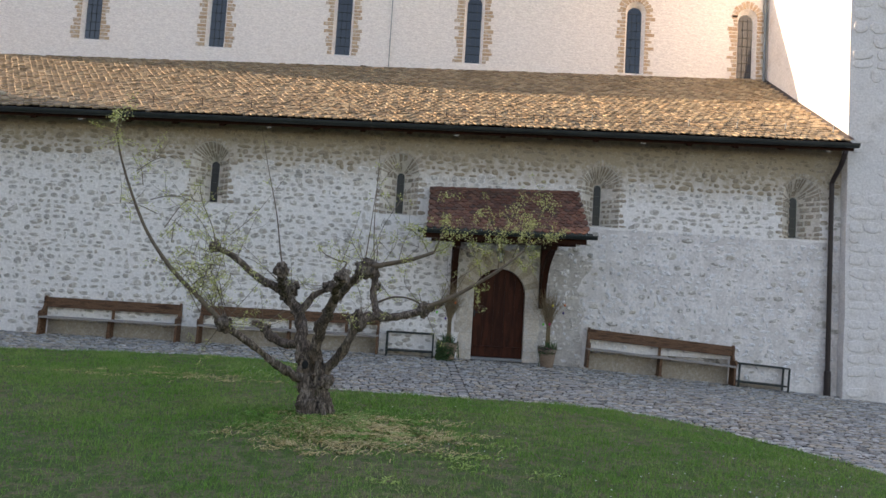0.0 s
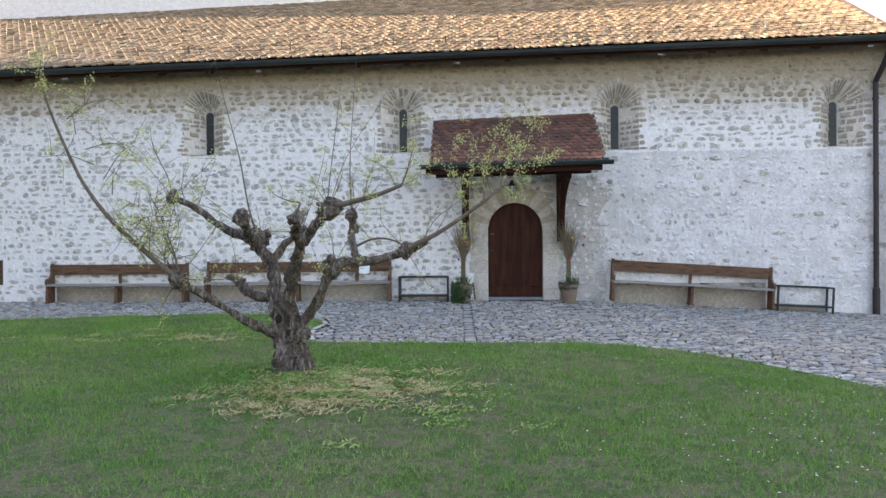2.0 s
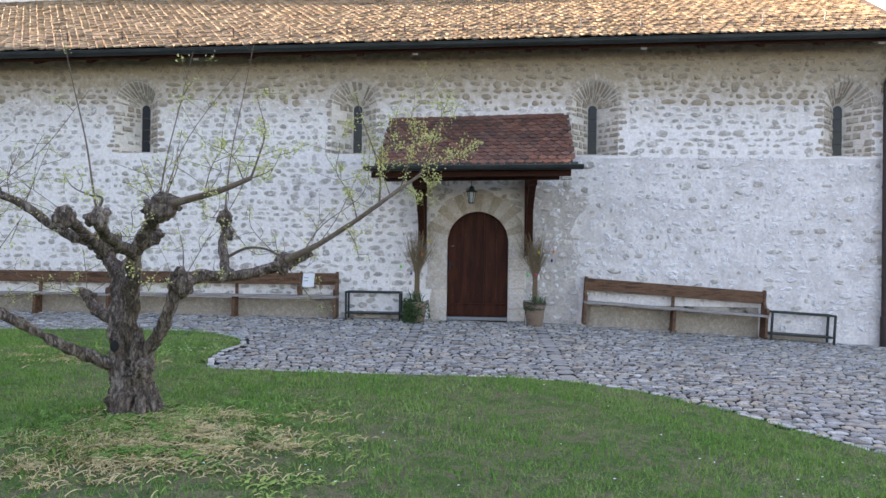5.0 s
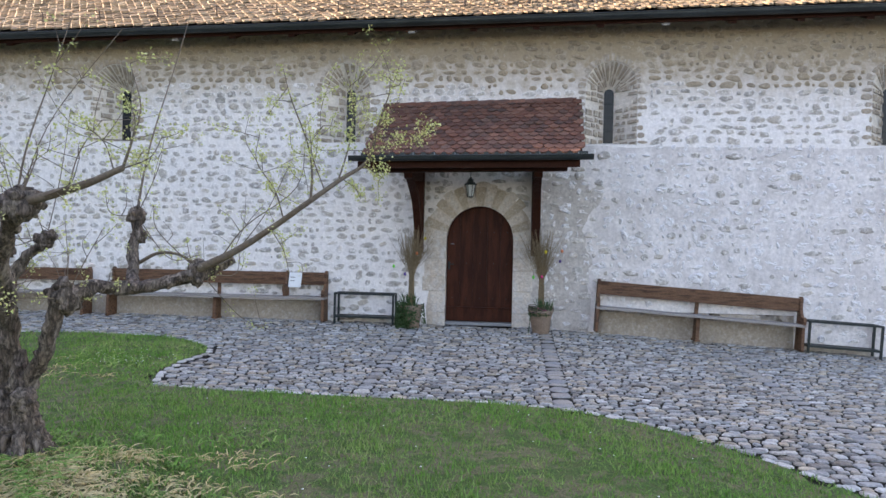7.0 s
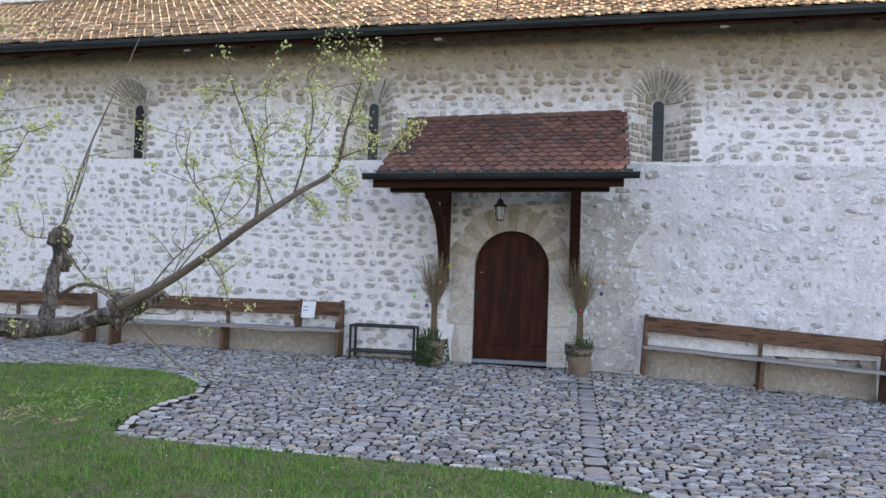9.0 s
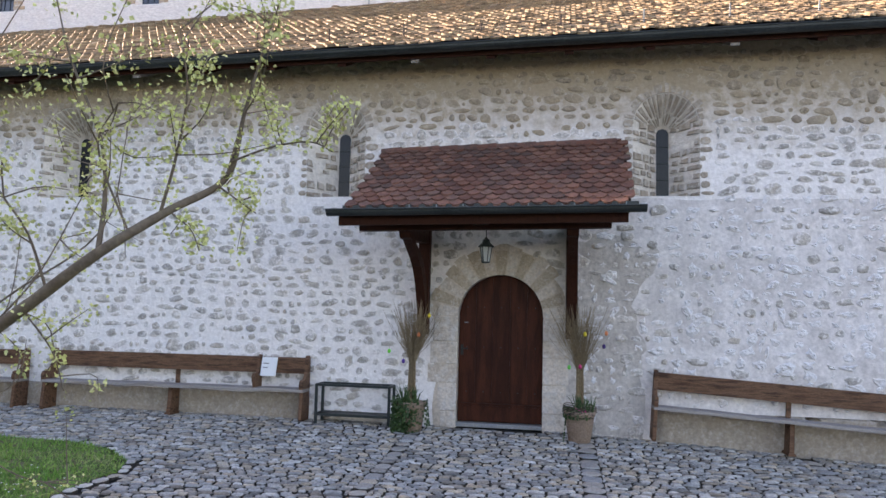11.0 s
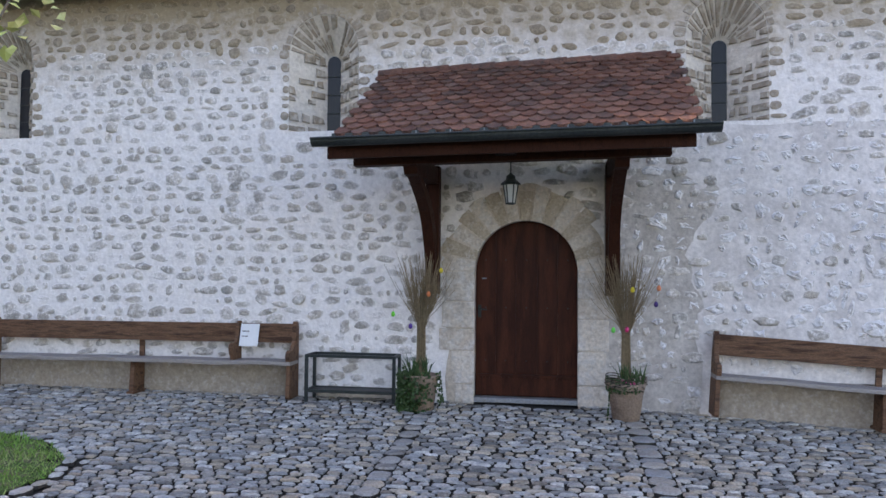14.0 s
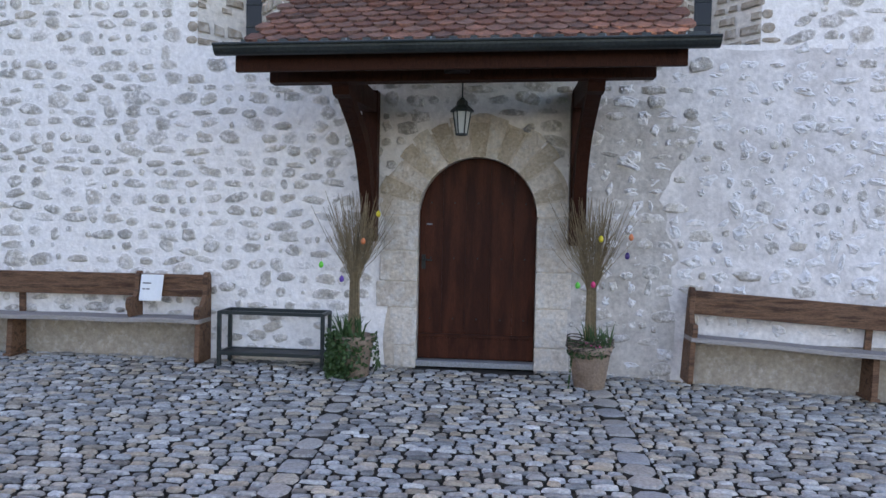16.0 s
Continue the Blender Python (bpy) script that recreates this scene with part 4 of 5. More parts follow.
M_DADO = material("tan_mortar", [(0.28, 0.23, 0.175), (0.42, 0.36, 0.29), (0.35, 0.305, 0.25)], 5.0, 0.95, 0.9, 26, detail=0.3, lime=(0.50, 0.45, 0.40), wash=0.44)
footing(-10.4, -2.8, 0.30)
footing(2.08, 5.4, 0.33)


def planter(x, y, ivy):
    r = random.Random(int(x * 77))
    z = float(ground_z(x, y)) - 0.005
    p = empty("plant_pot", (x, y, z))
    p.scale = (1.02, 1.02, 1.07)
    tagged(p, "terracotta pot with tall dry twigs and " + ("trailing dark ivy" if ivy else "a brown wicker wreath"), "plant pot", group="pots beside the door")
    part("pot", lathe([(0.125, 0.0), (0.14, 0.01), (0.185, 0.30), (0.20, 0.32), (0.205, 0.37), (0.185, 0.375), (0.17, 0.33), (0.02, 0.32)], 28), M_POT, p, smooth=True)
    tw = bmesh.new()
    for k in range(150):
        a, rr = r.uniform(0, 2 * math.pi), 0.06 * math.sqrt(r.random())
        b0 = Vector((rr * math.cos(a), rr * math.sin(a), 0.32))
        b1 = b0 * 0.75 + Vector((0, 0, 0.62))
        out = r.uniform(0.02, 0.24) * (0.6 + 0.9 * r.random())
        top = r.uniform(0.5, 1.12)
        lean = Vector((math.cos(a) * out * 1.3, math.sin(a) * out * 0.45, top * 0.72))
        b2 = b1 + lean * 0.5
        b3 = b1 + lean + Vector((r.uniform(-0.05, 0.05), r.uniform(-0.03, 0.03), 0))
        tube(smooth_path([b0, b1, b2, b3], 7), [0.005, 0.005, 0.004, 0.0035, 0.003, 0.0025, 0.002], 3, bm=tw, cap=False)
        if r.random() < 0.75:
            e = b2 + Vector((r.uniform(-0.16, 0.16), r.uniform(-0.08, 0.08), r.uniform(0.1, 0.35)))
            tube([b2, (b2 + e) / 2 + Vector((0.01, 0, 0)), e], [0.0025, 0.002, 0.0015], 3, bm=tw, cap=False)
    part("twig_growth", tw, M_TWIG, p, "bundle of dry brown twigs")["kind"] = "stuff"
    gr = bmesh.new()
    for k in range(46):
        a = r.uniform(0, 2 * math.pi)
        b0 = Vector((0.10 * math.cos(a) + (0 if ivy else 0.06), -0.08 + 0.08 * math.sin(a), 0.34))
        d = Vector((r.uniform(-0.14, 0.14), r.uniform(-0.14, 0.04), r.uniform(0.14, 0.27)))
        s = Vector((0.006, 0.004, 0))
        m = b0 + d * 0.6 + Vector((0, 0, 0.03))
        q = [gr.verts.new(u) for u in (b0 - s, b0 + s, m + s * 0.8, m - s * 0.8, b0 + d)]
        gr.faces.new(q[:4])
        gr.faces.new((q[3], q[2], q[4]))
    part("grass_tuft", gr, M_IVY, p, "tuft of narrow green leaves")
    if ivy:
        iv = bmesh.new()
        for k in range(900):
            u, a = r.random() ** 0.7, r.gauss(-2.35, 0.75)
            rad = 0.20 + 0.05 * r.random() - 0.04 * u
            c = Vector((rad * math.cos(a) * 1.05 - 0.05 * u, rad * math.sin(a), 0.42 - 0.42 * u))
            leaf_quad(iv, c, r.uniform(0.016, 0.03), r)
        for k in range(120):
            a = r.uniform(-0.5, 0.3)
            u = r.random()
            leaf_quad(iv, Vector((0.21 * math.cos(a) + 0.04 * u, 0.2 * math.sin(a), 0.40 - 0.32 * u)), 0.016, r)
        part("ivy", iv, M_IVY, p, "trailing dark green ivy")
    else:
        wr = bmesh.new()
        for k in range(9):
            ph = r.uniform(0, 6.28)
            loop = [(0.20 * math.cos(a) + 0.02 * math.sin(3 * a + ph), 0.19 * math.sin(a) + 0.02 * math.cos(4 * a + ph), 0.37 + 0.03 * math.sin(2 * a + ph) + 0.012 * k - 0.05) for a in np.linspace(0, 2 * math.pi, 22)]
            tube(loop, [0.006] * 22, 4, bm=wr, cap=False)
        part("wreath", wr, M_BARK, p, "brown wicker wreath")
        iv = bmesh.new()
        for k in range(170):
            a = r.uniform(3.2, 5.4)
            leaf_quad(iv, Vector((0.2 * math.cos(a), 0.2 * math.sin(a), r.uniform(0.28, 0.43))), 0.018, r)
        for k in range(60):
            u = r.random()
            leaf_quad(iv, Vector((-0.17 - 0.03 * u, -0.14, 0.36 - 0.36 * u)), 0.014, r)
        part("greenery", iv, M_IVY, p, "small green leaves")
        for k in range(4):
            fb = bmesh.new()
            bmesh.ops.create_icosphere(fb, subdivisions=1, radius=0.016, matrix=Matrix.Translation((-0.05 + 0.04 * k, -0.17, r.uniform(0.37, 0.43))))
            part("flower", fb, M_PINK, p, "small pink flower")
    return p


def leaf_quad(bm, c, s, r, droop=0.0):
    """One small folded leaf: four corners and a raised midrib."""
    d = Vector((r.uniform(-1, 1), r.uniform(-1, 1), r.uniform(-1, 0.8) - droop)).normalized()
    w = d.cross(Vector((r.uniform(-1, 1), r.uniform(-1, 1), r.uniform(-1, 1)))).normalized()
    n = d.cross(w)
    v = [bm.verts.new(q) for q in (c - d * s, c + w * s * 0.78 + n * s * 0.25, c + d * s, c - w * s * 0.78 + n * s * 0.25)]
    bm.faces.new((v[0], v[1], v[2]))
    bm.faces.new((v[0], v[2], v[3]))


M_PINK = egg_paint("pink", (0.62, 0.06, 0.22))
planter(-1.14, -0.50, True)
planter(1.10, -0.50, False)

EGGS = [(-0.90, 1.48, (0.70, 0.55, 0.04)), (-1.04, 1.22, (0.75, 0.22, 0.08)), (-1.44, 0.99, (0.12, 0.65, 0.06)), (-1.24, 0.86, (0.10, 0.04, 0.30)),
        (1.16, 1.29, (0.70, 0.55, 0.04)), (1.43, 1.31, (0.75, 0.24, 0.10)), (1.40, 1.14, (0.06, 0.03, 0.16)), (0.96, 0.86, (0.10, 0.62, 0.08)), (1.10, 0.87, (0.62, 0.04, 0.16))]
for x, z, c in EGGS:
    e = empty("easter_egg", (x, -0.62, z))
    tagged(e, "small painted plastic egg hanging on a twig", "egg", group="eggs on the twig bundles")
    m = egg_paint("egg_paint", c)
    part("shell", lathe([(0.003, -0.030), (0.014, -0.026), (0.022, -0.012), (0.0235, 0.0), (0.019, 0.016), (0.010, 0.029), (0.003, 0.033)], 14), m, e, smooth=True)
    part("thread", tube([(0, 0, 0.03), (0, 0.02, 0.09)], [0.0012, 0.0012], 3), M_TWIG, e)

# ---- the old tree on the lawn ----
tree = empty("old_tree", (-2.87, -8.05, float(ground_z(-2.87, -8.05))))
tagged(tree, "gnarled pollarded old tree with forked trunk and first pale leaves", "tree")
TO = Vector(tree.location)
tr = random.Random(11)


def limb(pts, radii, n=24, sides=14, rough=0.42, mat=M_BARK, name="limb", seed=0):
    n = int(n * 1.5)
    rr = np.interp(np.linspace(0, 1, n), np.linspace(0, 1, len(radii)), radii) * (0.76 if mat is M_BARK else 0.9)
    path = [Vector(p) - TO for p in smooth_path(pts, n)]
    if rough > 0.1:
        path = [p + Vector((noise.noise(p * 5 + Vector((seed, 0, 0))), noise.noise(p * 5 + Vector((0, seed, 3))), 0)) * 0.03 for p in path]
    bm = tube(path, list(rr), sides, rough, seed=seed)
    if mat is M_BARK and name != "root":
        # burls and healed cuts along the limb
        for k in range(3, len(path) - 1, 2 if name == "limb" else 4):
            d = Vector((tr.gauss(0, 1), tr.gauss(0, 1), tr.gauss(0, 1))).normalized()
            c, r = path[k] + d * rr[k] * tr.uniform(0.65, 0.95), rr[k] * tr.uniform(0.28, 0.62)
            made = bmesh.ops.create_icosphere(bm, subdivisions=2, radius=r, matrix=Matrix.Translation(c))
            for v in made["verts"]:
                v.co += (v.co - c) * (0.7 * noise.noise(v.co * 22) + 0.4 * noise.noise(v.co * 60))
    return part(name, bm, mat, tree, smooth=True)


def knob(p, r, name="knob"):
    bm = bmesh.new()
    r *= 1.2
    bmesh.ops.create_icosphere(bm, subdivisions=3, radius=r * 0.9)
    for v in bm.verts:
        d = v.co.normalized()
        v.co *= 1 + 0.38 * noise.noise(d * 2.2 + Vector(p) * 3) + 0.22 * noise.noise(d * 6 + Vector(p) * 7)
        v.co += Vector(p) - TO
    for _ in range(9):
        d = Vector((tr.gauss(0, 1), tr.gauss(0, 1), tr.gauss(0.2, 1))).normalized()
        c, q = Vector(p) - TO + d * r * 0.85, r * tr.uniform(0.25, 0.48)
        made = bmesh.ops.create_icosphere(bm, subdivisions=2, radius=q, matrix=Matrix.Translation(c))
        for v in made["verts"]:
            v.co += (v.co - c) * (0.8 * noise.noise(v.co * 26) + 0.4 * noise.noise(v.co * 70))
    return part(name, bm, M_BARK, tree, smooth=True)


GZ = TO.z
# trunk: two stems grown together
limb([(-2.95, -8.12, GZ - 0.06), (-2.96, -8.10, GZ + 0.06), (-2.99, -8.05, GZ + 0.28), (-3.05, -7.98, GZ + 0.60), (-3.10, -7.90, GZ + 0.85)], [0.22, 0.165, 0.14, 0.135, 0.11], 40, 30, 0.34, name="trunk", seed=1)
limb([(-2.77, -8.02, GZ - 0.06), (-2.79, -8.02, GZ + 0.06), (-2.83, -8.03, GZ + 0.28), (-2.88, -8.02, GZ + 0.52), (-2.92, -8.02, GZ + 0.75)], [0.19, 0.15, 0.125, 0.115, 0.085], 40, 28, 0.34, name="trunk", seed=2)
for a in range(7):
    t = a * 0.9
    limb([(-2.87 + 0.12 * math.cos(t), -8.06 + 0.10 * math.sin(t), GZ + 0.16), (-2.87 + 0.19 * math.cos(t), -8.06 + 0.16 * math.sin(t), GZ + 0.02), (-2.87 + 0.26 * math.cos(t), -8.06 + 0.22 * math.sin(t), GZ - 0.06)], [0.06, 0.045, 0.02], 8, 10, 0.2, name="root", seed=a)
# solid near-black lump: the shade inside a knot hole is put in as colour
hole = bmesh.new()
bmesh.ops.create_icosphere(hole, subdivisions=2, radius=0.05, matrix=Matrix.Translation(Vector((-3.02, -8.17, 0.40)) - TO) @ Matrix.Diagonal((0.8, 0.5, 1.1, 1)))
part("knot_hole", hole, M_DARK, tree, "dark lump painted as the shade in a knot hole")
knob((-2.75, -8.17, 0.22), 0.065)
# main limbs
limb([(-3.08, -7.98, 0.42), (-3.14, -7.86, 0.75), (-3.25, -7.72, 1.02), (-3.47, -7.60, 1.27), (-3.72, -7.75, 1.38), (-4.05, -7.98, 1.66), (-4.26, -8.07, 1.75)], [0.11, 0.095, 0.09, 0.085, 0.055, 0.045, 0.045], 30, seed=3)
limb([(-3.40, -7.65, 1.22), (-3.42, -7.95, 1.38), (-3.34, -8.40, 1.50)], [0.07, 0.06, 0.05], 10, seed=4)
knob((-3.33, -8.42, 1.50), 0.075)
knob((-3.40, -7.62, 1.28), 0.11)
knob((-4.24, -8.06, 1.76), 0.062)
limb([(-3.20, -7.78, 1.0), (-3.05, -7.75, 1.22), (-2.86, -7.80, 1.34)], [0.06, 0.05, 0.04], 10, seed=5)
knob((-2.85, -7.80, 1.36), 0.06)
limb([(-2.95, -8.02, 0.42), (-2.88, -8.15, 0.78), (-2.72, -8.45, 1.14), (-2.52, -8.68, 1.38), (-2.31, -8.84, 1.55)], [0.095, 0.085, 0.075, 0.07, 0.06], 26, seed=6)
knob((-2.31, -8.84, 1.56), 0.095)
knob((-2.24, -8.80, 1.60), 0.06)
limb([(-2.66, -8.55, 1.20), (-2.62, -8.95, 1.30), (-2.52, -9.35, 1.40), (-2.48, -9.42, 1.50)], [0.06, 0.055, 0.05, 0.045], 14, seed=7)
knob((-2.49, -9.41, 1.46), 0.062)
limb([(-2.31, -8.84, 1.58), (-2.05, -8.88, 1.64), (-1.80, -8.94, 1.70), (-1.56, -8.97, 1.79)], [0.038, 0.030, 0.026, 0.02], 16, 10, 0.08, M_YOUNG, seed=8)
# lower limb towards the west and its long rising end
limb([(-3.05, -8.05, 0.20), (-3.25, -8.25, 0.34), (-3.52, -8.62, 0.60), (-3.82, -8.94, 0.86)], [0.075, 0.06, 0.052, 0.055], 22, seed=9)
knob((-3.82, -8.94, 0.87), 0.075)
limb([(-3.82, -8.94, 0.88), (-4.05, -9.05, 1.12), (-4.36, -9.10, 1.42), (-4.66, -9.10, 1.80), (-4.88, -9.10, 2.24), (-5.02, -9.15, 2.66), (-5.05, -9.2, 2.95)], [0.035, 0.028, 0.024, 0.02, 0.016, 0.012, 0.007], 26, 9, 0.06, M_YOUNG, seed=10)
# small gnarled stub
limb([(-3.12, -7.88, 0.62), (-3.40, -7.60, 0.60), (-3.62, -7.40, 0.66), (-3.80, -7.28, 0.80), (-3.91, -7.19, 0.82)], [0.075, 0.07, 0.075, 0.06, 0.045], 16, seed=12)
knob((-3.72, -7.33, 0.76), 0.055)
# right limb, long and leafy at its end
limb([(-2.90, -8.02, 0.18), (-2.78, -8.05, 0.34), (-2.58, -8.18, 0.62), (-2.43, -8.22, 0.92), (-2.30, -8.05, 1.02), (-2.05, -7.88, 1.02), (-1.65, -7.76, 1.13), (-1.40, -7.70, 1.24)], [0.085, 0.075, 0.065, 0.075, 0.07, 0.06, 0.06, 0.04], 34, seed=13)
knob((-2.42, -8.20, 0.95), 0.10)
knob((-1.64, -7.76, 1.14), 0.075)
limb([(-1.66, -7.80, 1.15), (-1.33, -7.85, 1.30), (-1.02, -7.89, 1.49), (-0.75, -7.90, 1.68), (-0.55, -7.79, 1.85), (-0.39, -7.66, 2.00), (-0.31, -7.70, 2.24), (-0.22, -7.75, 2.48)], [0.040, 0.029, 0.024, 0.022, 0.018, 0.014, 0.008, 0.005], 30, 10, 0.07, M_YOUNG, seed=14)
limb([(-2.10, -7.85, 1.02), (-2.26, -7.60, 1.10), (-2.31, -7.48, 1.35), (-2.33, -7.43, 1.56)], [0.06, 0.055, 0.052, 0.05], 16, seed=15)
knob((-2.33, -7.43, 1.56), 0.068)
knob((-2.30, -7.45, 1.40), 0.055)
limb([(-2.28, -7.50, 1.18), (-2.05, -7.60, 1.27), (-1.82, -7.70, 1.26), (-1.62, -7.76, 1.16)], [0.018, 0.014, 0.012, 0.012], 12, 7, 0.05, M_YOUNG, name="shoot", seed=16)

# shoots and twigs, each with its sparse young leaves
crown_twigs, crown_leaves = bmesh.new(), bmesh.new()


def leaf_cluster(p, n, spread, size):
    for _ in range(n):
        q = p + Vector((tr.gauss(0, spread), tr.gauss(0, spread), tr.gauss(0, spread)))
        leaf_quad(crown_leaves, q, size * tr.uniform(0.6, 1.2), tr, 0.1)


def shoot(pts, r0, leafy=0.0, side=0, size=0.0108, side_len=0.35):
    """A shoot through pts, with side twigs and clusters of leaves on its outer part."""
    n = max(8, len(pts) * 4)
    path = [Vector(p) - TO for p in smooth_path(pts, n)]
    tube(path, list(np.linspace(r0, 0.0022, n)), 5, bm=crown_twigs, cap=False)
    for k in range(2, n):
        if tr.random() < leafy * 1.25 + 0.04:
            leaf_cluster(path[k], tr.randint(9, 16), 0.025, size)
    for _ in range(side):
        k = tr.randint(n // 4, n - 1)
        d = Vector((tr.gauss(0, 0.7), tr.gauss(0, 0.7), tr.gauss(0.3, 0.6))).normalized() * side_len * tr.uniform(0.4, 1.2)
        q = [path[k], path[k] + d * 0.5 + Vector((tr.gauss(0, 0.03), tr.gauss(0, 0.03), 0)), path[k] + d + Vector((0, 0, tr.gauss(0, 0.06)))]
        q = [Vector(p) for p in smooth_path(q, 6)]
        tube(q, [0.0035, 0.003, 0.0026, 0.0022, 0.0018, 0.0014], 4, bm=crown_twigs, cap=False)
        for p in q[2:]:
            if tr.random() < leafy * 1.8 + 0.05:
                leaf_cluster(p, tr.randint(9, 17), 0.025, size)


# leafy end of the right limb
shoot([(-0.75, -7.90, 1.68), (-0.75, -7.88, 1.90), (-0.80, -7.86, 2.12), (-0.90, -7.92, 2.40), (-0.96, -7.94, 2.62)], 0.011, 0.5, 7)
shoot([(-0.58, -7.80, 1.82), (-0.50, -7.84, 2.05), (-0.45, -7.88, 2.28), (-0.48, -7.9, 2.5)], 0.007, 0.55, 6)
shoot([(-0.39, -7.66, 2.00), (-0.31, -7.70, 2.24), (-0.22, -7.75, 2.48), (-0.14, -7.78, 2.68)], 0.006, 0.65, 8)
shoot([(-0.36, -7.68, 2.06), (-0.20, -7.66, 2.12), (-0.06, -7.64, 2.14), (0.03, -7.64, 2.10)], 0.005, 0.5, 4, side_len=0.2)
shoot([(-0.66, -7.85, 1.75), (-0.74, -7.95, 2.05), (-0.64, -8.0, 2.20)], 0.005, 0.5, 5)
shoot([(-0.42, -7.68, 1.97), (-0.32, -7.67, 1.90), (-0.26, -7.66, 1.86)], 0.004, 0.6, 3, side_len=0.15)
shoot([(-0.55, -7.78, 1.85), (-0.45, -7.80, 1.78), (-0.40, -7.82, 1.70)], 0.004, 0.4, 2, side_len=0.15)
shoot([(-0.95, -7.89, 1.54), (-1.00, -7.95, 1.75), (-1.12, -8.0, 1.95), (-1.08, -8.05, 2.15)], 0.006, 0.4, 6)
shoot([(-1.05, -7.88, 1.47), (-0.98, -7.80, 1.32), (-0.95, -7.76, 1.17)], 0.004, 0.35, 3, side_len=0.2)
shoot([(-1.30, -7.84, 1.32), (-1.15, -7.70, 1.60), (-1.0, -7.65, 1.95)], 0.005, 0.3, 5)
shoot([(-1.45, -7.82, 1.25), (-1.30, -7.70, 1.50), (-0.95, -7.60, 1.80), (-0.90, -7.55, 2.2)], 0.006, 0.2, 5)
# end of the middle limb
shoot([(-1.56, -8.97, 1.79), (-1.50, -8.98, 1.95), (-1.46, -8.96, 2.15), (-1.52, -8.98, 2.4)], 0.010, 0.45, 5)
shoot([(-1.62, -8.96, 1.78), (-1.72, -8.9, 1.95), (-1.85, -8.88, 2.05)], 0.005, 0.4, 5)
shoot([(-1.58, -8.97, 1.78), (-1.42, -8.92, 1.86), (-1.36, -8.9, 1.98)], 0.005, 0.5, 4, side_len=0.2)
shoot([(-1.95, -8.9, 1.66), (-1.90, -8.86, 1.9), (-1.80, -8.8, 2.1)], 0.005, 0.25, 5)
# long upright shoots
shoot([(-3.40, -7.66, 1.28), (-3.52, -7.63, 1.70), (-3.62, -7.62, 2.25), (-3.78, -7.60, 2.85), (-3.91, -7.60, 3.39)], 0.014, 0.05, 2)
shoot([(-2.33, -8.84, 1.58), (-2.30, -8.78, 1.95), (-2.28, -8.6, 2.4), (-2.26, -8.4, 2.9)], 0.008, 0.06, 4)
shoot([(-2.33, -7.43, 1.60), (-2.40, -7.1, 2.2), (-2.44, -6.6, 3.0), (-2.46, -6.19, 3.75)], 0.010, 0.03, 1)
shoot([(-2.49, -9.41, 1.52), (-2.46, -9.42, 1.60), (-2.56, -9.40, 1.62), (-2.70, -9.38, 1.68), (-2.78, -9.36, 1.78)], 0.011, 0.3, 3, side_len=0.2)
shoot([(-4.24, -8.06, 1.78), (-4.30, -8.05, 2.0), (-4.45, -8.05, 2.3), (-4.52, -8.0, 2.6)], 0.009, 0.2, 6)
shoot([(-4.0, -7.96, 1.62), (-3.92, -7.95, 1.85), (-3.80, -7.9, 2.2)], 0.005, 0.12, 5)
shoot([(-4.1, -8.0, 1.66), (-4.2, -7.9, 1.9), (-4.15, -7.8, 2.15)], 0.005, 0.12, 4)
# west limb
shoot([(-5.02, -9.15, 2.66), (-5.06, -9.18, 2.85), (-5.02, -9.22, 3.02)], 0.007, 0.5, 9, side_len=0.3)
for k in range(10):
    p = Vector((-4.05 - 0.09 * k, -9.07, 1.12 + 0.15 * k))
    e = p + Vector((tr.uniform(-0.5, 0.45), tr.uniform(-0.3, 0.4), tr.uniform(-0.1, 0.4)))
    shoot([p, (p + e) / 2 + Vector((0, 0, 0.05)), e], 0.006, 0.16, 7)
for k in range(13):
    p = Vector((-3.82, -8.94, 0.9)) + Vector((tr.uniform(-0.25, 0.06), tr.uniform(-0.1, 0.1), tr.uniform(-0.02, 0.2)))
    e = p + Vector((tr.uniform(-0.6, 0.2), tr.uniform(-0.3, 0.5), tr.uniform(0.2, 0.9)))
    shoot([p, (p + e) / 2 + Vector((tr.uniform(-0.1, 0.1), 0, 0.05)), e], 0.005, 0.14, 7)
# fine whips from every knob
for p, n in (((-3.82, -8.94, 0.88), 5), ((-4.24, -8.06, 1.76), 6), ((-3.40, -7.62, 1.28), 6), ((-2.31, -8.84, 1.58), 7), ((-2.42, -8.20, 0.95), 5), ((-1.64, -7.76, 1.14), 6), ((-3.75, -7.33, 0.78), 6), ((-2.33, -7.43, 1.56), 4), ((-2.85, -7.80, 1.36), 4)):
    for _ in range(n):
        b = Vector(p)
        d = Vector((tr.gauss(0, 0.5), tr.gauss(0, 0.5), tr.gauss(0.45, 0.4))) * tr.uniform(0.4, 0.8)
        bend = Vector((tr.gauss(0, 0.12), tr.gauss(0, 0.12), tr.gauss(-0.08, 0.12)))
        shoot([b, b + d * 0.5 + bend, b + d + bend], 0.0045, 0.12, 3, side_len=0.28)
part("twig_growth", crown_twigs, M_YOUNG, tree, "long bare shoots and twigs")["kind"] = "stuff"
part("crown", crown_leaves, M_LEAF, tree, "small pale green young leaves")["kind"] = "stuff"

# ---- planting on the lawn ----


